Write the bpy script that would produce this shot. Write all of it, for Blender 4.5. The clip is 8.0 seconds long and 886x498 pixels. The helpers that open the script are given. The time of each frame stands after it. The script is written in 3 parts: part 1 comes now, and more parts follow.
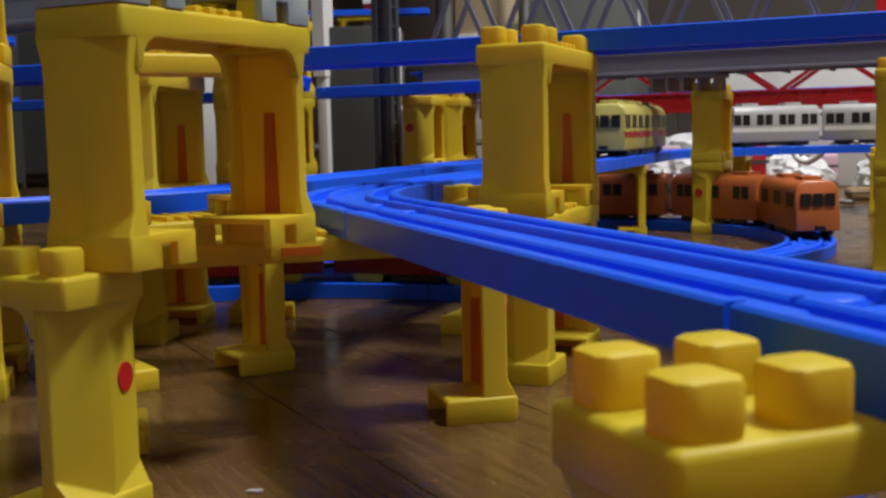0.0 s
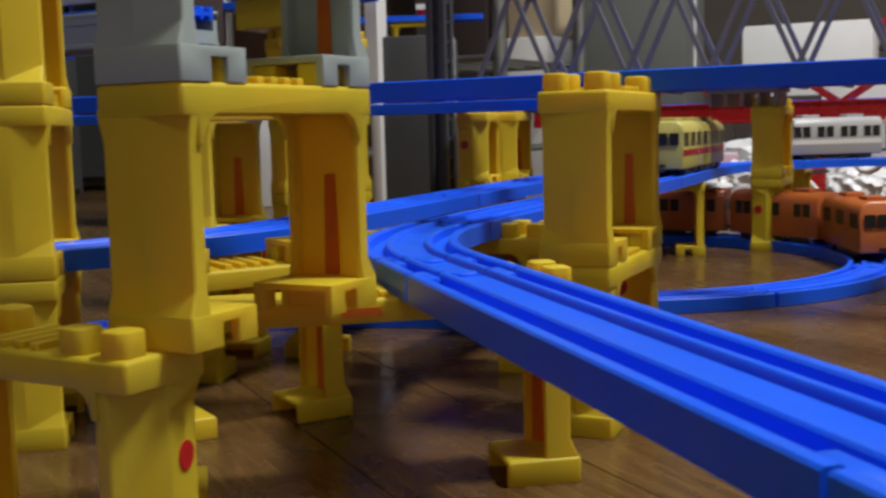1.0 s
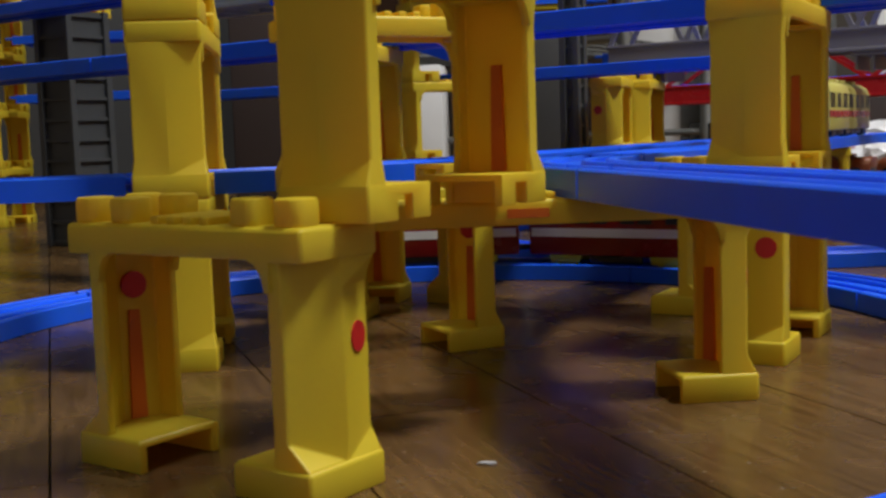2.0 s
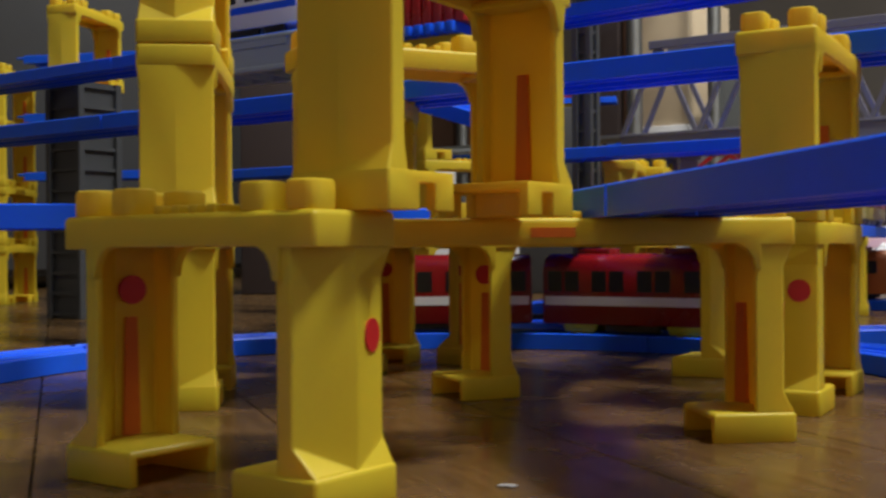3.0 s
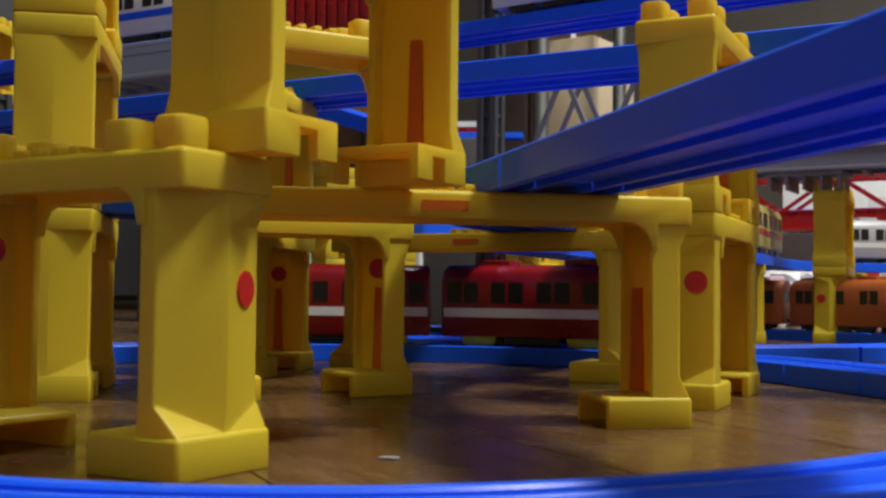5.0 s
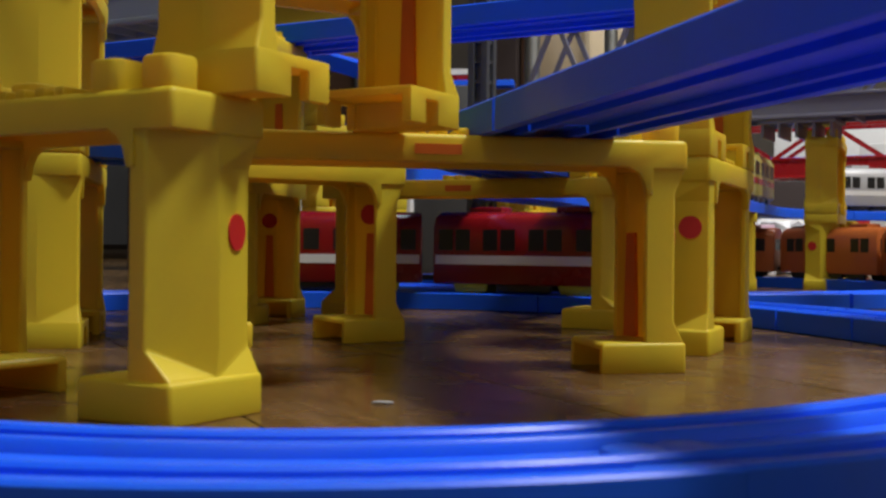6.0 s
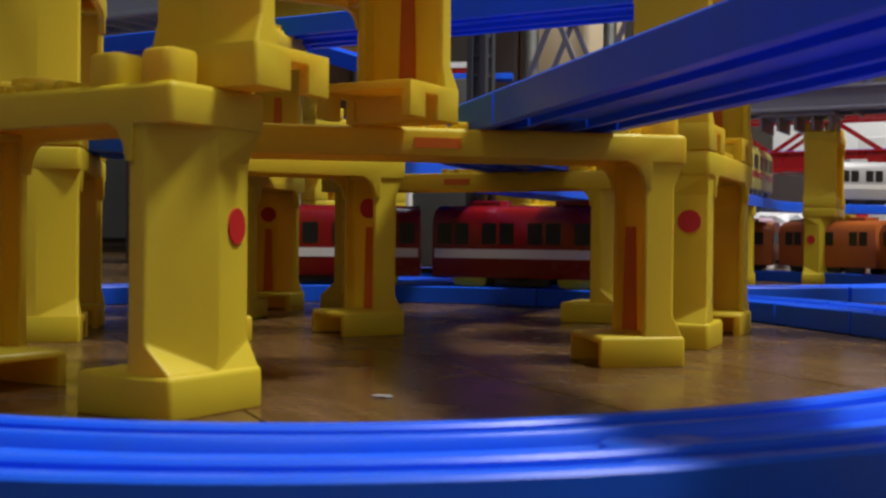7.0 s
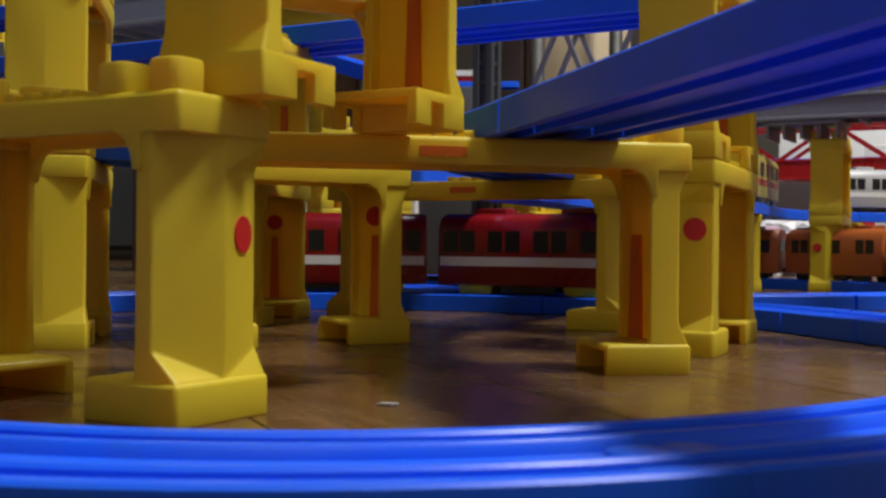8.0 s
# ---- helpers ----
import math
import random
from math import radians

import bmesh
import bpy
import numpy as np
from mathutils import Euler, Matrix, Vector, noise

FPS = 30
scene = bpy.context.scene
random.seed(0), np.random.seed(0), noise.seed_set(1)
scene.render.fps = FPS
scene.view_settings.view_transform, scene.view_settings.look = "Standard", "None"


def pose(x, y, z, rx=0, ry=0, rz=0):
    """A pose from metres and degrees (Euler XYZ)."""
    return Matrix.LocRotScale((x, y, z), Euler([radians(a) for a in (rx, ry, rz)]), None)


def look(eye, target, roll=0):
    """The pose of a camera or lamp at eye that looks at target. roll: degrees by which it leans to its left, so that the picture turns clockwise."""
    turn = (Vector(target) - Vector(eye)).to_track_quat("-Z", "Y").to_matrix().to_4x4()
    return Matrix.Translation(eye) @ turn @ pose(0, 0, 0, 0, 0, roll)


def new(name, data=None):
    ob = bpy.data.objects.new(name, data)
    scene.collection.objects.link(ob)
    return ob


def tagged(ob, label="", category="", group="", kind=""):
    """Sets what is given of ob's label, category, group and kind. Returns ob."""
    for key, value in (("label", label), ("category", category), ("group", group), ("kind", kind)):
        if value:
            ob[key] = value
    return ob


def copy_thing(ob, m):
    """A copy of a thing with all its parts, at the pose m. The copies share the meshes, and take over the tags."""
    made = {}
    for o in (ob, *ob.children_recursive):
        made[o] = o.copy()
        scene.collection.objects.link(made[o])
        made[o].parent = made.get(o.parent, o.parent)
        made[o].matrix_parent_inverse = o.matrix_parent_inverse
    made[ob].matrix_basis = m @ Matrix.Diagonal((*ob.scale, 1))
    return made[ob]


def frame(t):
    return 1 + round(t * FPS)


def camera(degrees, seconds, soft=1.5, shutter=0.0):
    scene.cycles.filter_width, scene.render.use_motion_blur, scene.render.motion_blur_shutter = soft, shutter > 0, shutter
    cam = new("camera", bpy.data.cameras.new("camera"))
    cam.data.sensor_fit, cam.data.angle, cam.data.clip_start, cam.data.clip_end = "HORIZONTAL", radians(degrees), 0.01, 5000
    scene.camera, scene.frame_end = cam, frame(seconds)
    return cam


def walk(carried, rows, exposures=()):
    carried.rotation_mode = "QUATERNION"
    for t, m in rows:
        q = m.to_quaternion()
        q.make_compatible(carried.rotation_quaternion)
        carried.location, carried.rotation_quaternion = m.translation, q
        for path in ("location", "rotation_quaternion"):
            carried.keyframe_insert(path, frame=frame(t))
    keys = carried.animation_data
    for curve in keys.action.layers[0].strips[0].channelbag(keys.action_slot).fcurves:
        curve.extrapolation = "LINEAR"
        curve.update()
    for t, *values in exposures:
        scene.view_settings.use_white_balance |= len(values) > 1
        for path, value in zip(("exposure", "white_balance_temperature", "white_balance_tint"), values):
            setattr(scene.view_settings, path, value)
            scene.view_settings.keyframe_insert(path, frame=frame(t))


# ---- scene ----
cam = camera(42.31, 8.0, soft=2.5, shutter=0.4)
cam.data.dof.use_dof, cam.data.dof.focus_distance, cam.data.dof.aperture_fstop = True, 0.45, 55.0
PATH = [
    (0, (0.1608, 0.0006, 0.0985), (-0.7157, 1.7870, -0.1029), -1.34),
    (0.5, (0.1564, 0.0050, 0.1030), (-0.7220, 1.7916, -0.0871), -1.33),
    (1, (0.1539, 0.0071, 0.1192), (-0.8006, 1.7520, -0.0908), -1.46),
    (1.5, (0.1455, 0.0066, 0.1064), (-0.9156, 1.6848, -0.1337), -1.44),
    (2.8, (0.1172, 0.0186, 0.0598), (-1.0414, 1.6484, 0.0256), -1.38),
    (3, (0.1173, 0.0212, 0.0569), (-1.0105, 1.6729, 0.0594), -0.44),
    (3.5, (0.1171, 0.0298, 0.0509), (-0.9286, 1.7342, 0.0910), 0.04),
    (4, (0.1201, 0.0309, 0.0434), (-0.8860, 1.7580, 0.1126), 0.19),
    (5.3, (0.1124, 0.0373, 0.0363), (-0.8779, 1.7730, 0.1181), 0.58),
    (5.5, (0.1122, 0.0373, 0.0359), (-0.8859, 1.7699, 0.0772), 0.52),
    (6, (0.1116, 0.0389, 0.0357), (-0.8642, 1.7847, 0.0293), 0.52),
    (6.5, (0.1114, 0.0390, 0.0366), (-0.8611, 1.7865, 0.0141), 0.58),
    (7, (0.1115, 0.0386, 0.0359), (-0.8619, 1.7857, 0.0177), 0.54),
    (7.5, (0.1115, 0.0387, 0.0359), (-0.8680, 1.7824, 0.0227), 0.55),
    (8, (0.1119, 0.0381, 0.0359), (-0.8710, 1.7800, 0.0314), 0.55),
]
walk(cam, [(t, look(eye, target, roll)) for t, eye, target, roll in PATH], exposures=[(0, -0.22), (1.5, -0.22), (3.0, -0.05), (4.0, 0.08), (5.5, 0.0), (8.0, -0.06)])

# ---- world and lamps ----
world = bpy.data.worlds.new("world")
scene.world = world
world.use_nodes = True
world.node_tree.nodes["Background"].inputs[0].default_value = (0.9, 0.85, 0.8, 1)
world.node_tree.nodes["Background"].inputs[1].default_value = 0.012


def area_lamp(name, eye, target, size_x, size_y, power, colour):
    data = bpy.data.lights.new(name, "AREA")
    data.shape, data.size, data.size_y, data.energy, data.color = "RECTANGLE", size_x, size_y, power, colour
    ob = new(name, data)
    ob.matrix_world = look(eye, target)
    return ob


area_lamp("ceiling_lamp_light", (0.95, 0.66, 2.25), (0.95, 0.66, 0), 0.36, 0.36, 68, (1.0, 0.97, 0.92))
# weak fill added for the camera-facing sides; no lamp is seen there
area_lamp("front_fill_light", (0.55, -0.95, 2.25), (0.55, -0.95, 0), 0.42, 0.42, 8, (1.0, 0.97, 0.92))
# broad fill added over the background, its source unseen
area_lamp("back_fill_light", (0.25, 1.65, 2.25), (0.25, 1.65, 0), 1.1, 0.2, 36, (0.95, 0.98, 1.0))

# ---- materials ----


def nodes_of(name):
    m = bpy.data.materials.new(name)
    m.use_nodes = True
    nt = m.node_tree
    return m, nt, nt.nodes["Principled BSDF"]


def noise_node(nt, scale, detail=4.0, coords="Object"):
    tc = nt.nodes.new("ShaderNodeTexCoord")
    n = nt.nodes.new("ShaderNodeTexNoise")
    n.inputs["Scale"].default_value, n.inputs["Detail"].default_value = scale, detail
    nt.links.new(tc.outputs[coords], n.inputs["Vector"])
    return n


def plastic(name, colour, rough=0.35, vary=0.12, bump=0.02, sss=0.0, spec=0.5, scuff=None):
    """Moulded toy plastic: slight handling marks in gloss, faint moulding grain, a little change of tone from piece to piece."""
    m, nt, b = nodes_of(name)
    n1, n2 = noise_node(nt, 45.0), noise_node(nt, 900.0, 2.0)
    ramp = nt.nodes.new("ShaderNodeMapRange")
    ramp.inputs["To Min"].default_value, ramp.inputs["To Max"].default_value = rough - 0.08, rough + 0.14
    nt.links.new(n1.outputs["Fac"], ramp.inputs["Value"])
    nt.links.new(ramp.outputs["Result"], b.inputs["Roughness"])
    info = nt.nodes.new("ShaderNodeObjectInfo")
    mix = nt.nodes.new("ShaderNodeMix")
    mix.data_type = "RGBA"
    mix.inputs["A"].default_value = (*[c * (1 - vary) for c in colour], 1)
    mix.inputs["B"].default_value = (*[min(1, c * (1 + vary)) for c in colour], 1)
    add = nt.nodes.new("ShaderNodeMath")
    add.operation = "MULTIPLY_ADD"
    add.inputs[1].default_value = 0.5
    nt.links.new(info.outputs["Random"], add.inputs[0])
    half = nt.nodes.new("ShaderNodeMath")
    half.operation = "MULTIPLY"
    half.inputs[1].default_value = 0.5
    nt.links.new(n1.outputs["Fac"], half.inputs[0])
    nt.links.new(half.outputs[0], add.inputs[2])
    nt.links.new(add.outputs[0], mix.inputs["Factor"])
    last = mix.outputs["Result"]
    if scuff:
        n3 = noise_node(nt, 28.0, 9.0)
        n3.inputs["Distortion"].default_value = 1.2
        fade = nt.nodes.new("ShaderNodeMapRange")
        fade.inputs["From Min"].default_value, fade.inputs["From Max"].default_value, fade.inputs["To Max"].default_value = 0.45, 0.75, 0.4
        nt.links.new(n3.outputs["Fac"], fade.inputs["Value"])
        worn = nt.nodes.new("ShaderNodeMix")
        worn.data_type = "RGBA"
        worn.inputs["B"].default_value = (*scuff, 1)
        nt.links.new(fade.outputs["Result"], worn.inputs["Factor"])
        nt.links.new(last, worn.inputs["A"])
        last = worn.outputs["Result"]
    nt.links.new(last, b.inputs["Base Color"])
    bp = nt.nodes.new("ShaderNodeBump")
    bp.inputs["Strength"].default_value, bp.inputs["Distance"].default_value = bump * 4, 0.0003
    nt.links.new(n2.outputs["Fac"], bp.inputs["Height"])
    nt.links.new(bp.outputs["Normal"], b.inputs["Normal"])
    b.inputs["Specular IOR Level"].default_value = spec
    if sss:
        b.inputs["Subsurface Weight"].default_value = sss
        b.inputs["Subsurface Radius"].default_value = (1.0, 0.45, 0.06)
        b.inputs["Subsurface Scale"].default_value = 0.003
    return m


def see_through(m, colour, amount):
    """Lets a share of the light through thin plastic walls, tinted on its way."""
    nt = m.node_tree
    out, b = nt.nodes["Material Output"], nt.nodes["Principled BSDF"]
    tr = nt.nodes.new("ShaderNodeBsdfTranslucent")
    tr.inputs["Color"].default_value = (*colour, 1)
    mix = nt.nodes.new("ShaderNodeMixShader")
    mix.inputs["Fac"].default_value = amount
    nt.links.new(b.outputs["BSDF"], mix.inputs[1])
    nt.links.new(tr.outputs["BSDF"], mix.inputs[2])
    nt.links.new(mix.outputs["Shader"], out.inputs["Surface"])
    return m


def metal(name, colour, rough=0.35):
    m, nt, b = nodes_of(name)
    n1 = noise_node(nt, 60.0)
    ramp = nt.nodes.new("ShaderNodeMapRange")
    ramp.inputs["To Min"].default_value, ramp.inputs["To Max"].default_value = rough - 0.1, rough + 0.2
    nt.links.new(n1.outputs["Fac"], ramp.inputs["Value"])
    nt.links.new(ramp.outputs["Result"], b.inputs["Roughness"])
    b.inputs["Base Color"].default_value, b.inputs["Metallic"].default_value = (*colour, 1), 1.0
    return m


def paint(name, colour, rough=0.6, scale=12.0, vary=0.12):
    m, nt, b = nodes_of(name)
    n1 = noise_node(nt, scale, 6.0)
    mix = nt.nodes.new("ShaderNodeMix")
    mix.data_type = "RGBA"
    mix.inputs["A"].default_value = (*[c * (1 - vary) for c in colour], 1)
    mix.inputs["B"].default_value = (*[min(1, c * (1 + vary)) for c in colour], 1)
    nt.links.new(n1.outputs["Fac"], mix.inputs["Factor"])
    nt.links.new(mix.outputs["Result"], b.inputs["Base Color"])
    b.inputs["Roughness"].default_value = rough
    return m


def floor_material():
    """Glossy dark brown boards: long grain, tone from board to board, scuffs, dust and worn lacquer."""
    m, nt, b = nodes_of("floor_wood")
    tc = nt.nodes.new("ShaderNodeTexCoord")
    info = nt.nodes.new("ShaderNodeObjectInfo")
    geo = nt.nodes.new("ShaderNodeNewGeometry")
    rnd = nt.nodes.new("ShaderNodeMath")
    rnd.operation = "ADD"
    nt.links.new(info.outputs["Random"], rnd.inputs[0])
    nt.links.new(geo.outputs["Random Per Island"], rnd.inputs[1])
    shift = nt.nodes.new("ShaderNodeVectorMath")
    shift.operation = "ADD"
    nt.links.new(tc.outputs["Object"], shift.inputs[0])
    nt.links.new(rnd.outputs[0], shift.inputs[1])
    mp = nt.nodes.new("ShaderNodeMapping")
    mp.inputs["Scale"].default_value = (1.0, 12.0, 1.0)
    nt.links.new(shift.outputs["Vector"], mp.inputs["Vector"])
    grain = nt.nodes.new("ShaderNodeTexNoise")
    grain.inputs["Scale"].default_value, grain.inputs["Detail"].default_value = 28.0, 8.0
    grain.inputs["Distortion"].default_value = 0.4
    nt.links.new(mp.outputs["Vector"], grain.inputs["Vector"])
    ramp = nt.nodes.new("ShaderNodeValToRGB")
    ramp.color_ramp.elements[0].position, ramp.color_ramp.elements[0].color = 0.28, (0.075, 0.041, 0.014, 1)
    ramp.color_ramp.elements[1].position, ramp.color_ramp.elements[1].color = 0.78, (0.155, 0.086, 0.032, 1)
    nt.links.new(grain.outputs["Fac"], ramp.inputs["Fac"])
    frac = nt.nodes.new("ShaderNodeMath")
    frac.operation = "FRACT"
    nt.links.new(rnd.outputs[0], frac.inputs[0])
    tone = nt.nodes.new("ShaderNodeMapRange")
    tone.inputs["To Min"].default_value, tone.inputs["To Max"].default_value = 0.88, 1.1
    nt.links.new(frac.outputs[0], tone.inputs["Value"])
    mul = nt.nodes.new("ShaderNodeMix")
    mul.data_type, mul.blend_type = "RGBA", "MULTIPLY"
    mul.inputs["Factor"].default_value = 1.0
    nt.links.new(ramp.outputs["Color"], mul.inputs["A"])
    nt.links.new(tone.outputs["Result"], mul.inputs["B"])
    specks = nt.nodes.new("ShaderNodeTexNoise")
    specks.inputs["Scale"].default_value, specks.inputs["Detail"].default_value = 420.0, 3.0
    nt.links.new(tc.outputs["Object"], specks.inputs["Vector"])
    sr = nt.nodes.new("ShaderNodeMapRange")
    sr.inputs["From Min"].default_value, sr.inputs["From Max"].default_value = 0.66, 0.74
    sr.inputs["To Max"].default_value = 0.35
    nt.links.new(specks.outputs["Fac"], sr.inputs["Value"])
    dusty = nt.nodes.new("ShaderNodeMix")
    dusty.data_type = "RGBA"
    dusty.inputs["B"].default_value = (0.32, 0.28, 0.24, 1)
    nt.links.new(sr.outputs["Result"], dusty.inputs["Factor"])
    nt.links.new(mul.outputs["Result"], dusty.inputs["A"])
    nt.links.new(dusty.outputs["Result"], b.inputs["Base Color"])
    dust = noise_node(nt, 60.0, 5.0)
    rr = nt.nodes.new("ShaderNodeMapRange")
    rr.inputs["From Min"].default_value, rr.inputs["From Max"].default_value = 0.35, 0.7
    rr.inputs["To Min"].default_value, rr.inputs["To Max"].default_value = 0.17, 0.32
    nt.links.new(dust.outputs["Fac"], rr.inputs["Value"])
    nt.links.new(rr.outputs["Result"], b.inputs["Roughness"])
    b.inputs["Specular IOR Level"].default_value = 0.3
    bp = nt.nodes.new("ShaderNodeBump")
    bp.inputs["Strength"].default_value, bp.inputs["Distance"].default_value = 0.12, 0.0004
    nt.links.new(grain.outputs["Fac"], bp.inputs["Height"])
    nt.links.new(bp.outputs["Normal"], b.inputs["Normal"])
    return m


YELLOW = see_through(plastic("yellow_plastic", (0.80, 0.685, 0.042), 0.40, 0.05, spec=0.4, scuff=(0.70, 0.58, 0.05)), (0.95, 0.50, 0.016), 0.36)
ORANGE_SLOT = see_through(plastic("orange_slot_plastic", (0.72, 0.17, 0.01), 0.45, 0.05), (0.95, 0.2, 0.01), 0.25)
RED_DOT = plastic("red_dot_plastic", (0.50, 0.012, 0.012), 0.4, 0.06)
GREY = plastic("grey_plastic", (0.355, 0.415, 0.385), 0.42, 0.05)
BLUE = plastic("blue_rail_plastic", (0.010, 0.112, 0.87), 0.33, 0.06, sss=0.12, spec=0.26, scuff=(0.035, 0.12, 0.62))
RED = plastic("red_plastic", (0.40, 0.010, 0.013), 0.25, 0.06)
WHITE = plastic("white_plastic", (0.75, 0.75, 0.73), 0.35, 0.04)
LILAC = plastic("lilac_grey_plastic", (0.16, 0.16, 0.21), 0.4, 0.06)
# train red with the shade it stands in put into its colour
SHADED_RED = plastic("shaded_red_train_plastic", (0.22, 0.006, 0.008), 0.22, 0.06)
ORANGE = plastic("orange_train_plastic", (0.47, 0.125, 0.03), 0.28, 0.05)
BLACK = plastic("black_plastic", (0.012, 0.012, 0.013), 0.3, 0.1)
SILVER = metal("silver_plating", (0.75, 0.75, 0.78), 0.28)
TOWER = plastic("dark_grey_plastic", (0.05, 0.054, 0.058), 0.4, 0.06)
STEEL = metal("dull_steel", (0.30, 0.31, 0.30), 0.45)
WALL = paint("wall_paint", (0.42, 0.39, 0.34), 0.8)
BACKWALL = paint("dark_wall_panel", (0.10, 0.085, 0.07), 0.7)
CEILING = paint("ceiling_paint", (0.76, 0.75, 0.73), 0.85)
CARD = paint("cardboard", (0.36, 0.25, 0.15), 0.8)
WOOD = paint("dark_wood", (0.07, 0.035, 0.02), 0.5)
PAPER = paint("paper", (0.72, 0.72, 0.72), 0.7)
FLOOR = floor_material()

# ---- mesh helpers ----


def box(bm, x0, x1, y0, y1, z0, z1):
    m = Matrix.LocRotScale(((x0 + x1) / 2, (y0 + y1) / 2, (z0 + z1) / 2), None, (abs(x1 - x0), abs(y1 - y0), abs(z1 - z0)))
    return bmesh.ops.create_cube(bm, size=1, matrix=m)["verts"]


def prism(bm, pts, lo, hi, axis="z"):
    """A closed outline, in order, drawn out along an axis. axis y: the outline is in x and z; axis x: in y and z."""
    def put(p, h):
        return {"z": (p[0], p[1], h), "y": (p[0], h, p[1]), "x": (h, p[0], p[1])}[axis]
    a = [bm.verts.new(put(p, lo)) for p in pts]
    b = [bm.verts.new(put(p, hi)) for p in pts]
    bm.faces.new(a), bm.faces.new(list(reversed(b)))
    for i in range(len(pts)):
        j = (i + 1) % len(pts)
        bm.faces.new((a[j], a[i], b[i], b[j]))
    return a + b


def solid(bm, pts):
    """The convex body round some points."""
    vs = [bm.verts.new(p) for p in pts]
    bmesh.ops.convex_hull(bm, input=vs)


def rod(bm, a, b, r, n=8):
    a, b = Vector(a), Vector(b)
    m = Matrix.Translation((a + b) / 2) @ (b - a).to_track_quat("Z", "Y").to_matrix().to_4x4()
    bmesh.ops.create_cone(bm, cap_ends=True, segments=n, radius1=r, radius2=r, depth=(b - a).length, matrix=m)


def part(name, bm, material, parent=None, label="", soft=0.0, segs=2, place=None, wide=0.0, pick=None, crisp=35):
    """Links a bmesh as one mesh under its thing. wide and pick: a rounder edge along the edges picked; soft: a small one along the rest."""
    bmesh.ops.recalc_face_normals(bm, faces=bm.faces)
    if wide:
        big = [e for e in bm.edges if len(e.link_faces) == 2 and e.calc_face_angle(0) > 0.5 and pick(*[v.co for v in e.verts])]
        bmesh.ops.bevel(bm, geom=big, offset=wide, segments=3, profile=0.5, affect="EDGES", clamp_overlap=True)
    if soft:
        sharp = [e for e in bm.edges if len(e.link_faces) == 2 and e.calc_face_angle(0) > (0.8 if wide else 0.5)]
        bmesh.ops.bevel(bm, geom=sharp, offset=soft, segments=segs, profile=0.5, affect="EDGES", clamp_overlap=True)
    bmesh.ops.recalc_face_normals(bm, faces=bm.faces)
    me = bpy.data.meshes.new(name)
    bm.to_mesh(me)
    bm.free()
    me.materials.append(material)
    me.set_sharp_from_angle(angle=radians(crisp))
    for p in me.polygons:
        p.use_smooth = True
    ob = new(name, me)
    if parent:
        ob.parent = parent
    if place is not None:
        ob.matrix_basis = place
    if label:
        ob["label"] = label
    return ob


# ---- block piers ----
T, H, FOOT, SLANT, FLAT = 0.0280, 0.066, 0.0253, 0.0078, 0.0036


def leg_shell(bm, L, sx, slant, flat, lip):
    """A leg: a wall bent along a ridge at the pier's end, one half slanting back further than the other; near foot and beam its corners run out in facets."""
    e, w, t, back = L / 2, T / 2 - 0.001, 0.0022, max(slant, flat) + 0.0045
    rings = []
    for z, corner, run in ((0.0076, 1.0, 1.0), (0.0088, 1.0, 1.0), (0.0148, 0.0, 0.0), (0.0512, 0.0, 0.0), (0.0582, 1.0, 0.0), (0.0600, 1.0, 0.0)):
        ca, cb = e - slant + (slant - lip) * run, e - flat + (flat - lip) * corner
        cw = w + (0.001 - lip) * corner
        out = [(e - back, -cw), (ca, -cw), (e - lip * corner, 0), (cb, cw), (e - back, cw)]
        inn = [(e - back, w - t), (e - flat - t * 0.8, w - t), (e - t * 1.1, 0), (e - slant - t * 0.6, -w + t), (e - back, -w + t)]
        rings.append([bm.verts.new((sx * x, y, z)) for x, y in out + inn])
    for a, b in zip(rings, rings[1:]):
        for i in range(10):
            j = (i + 1) % 10
            if i in (0, 1, 2, 3):
                first, second = (a[i], a[j], b[j]), (a[i], b[j], b[i])
                if i in (1, 3):
                    first, second = (a[i], a[j], b[i]), (a[j], b[j], b[i])
                bm.faces.new(first), bm.faces.new(second)
            else:
                bm.faces.new((a[i], a[j], b[j], b[i]))
    bm.faces.new(rings[0]), bm.faces.new(list(reversed(rings[-1])))


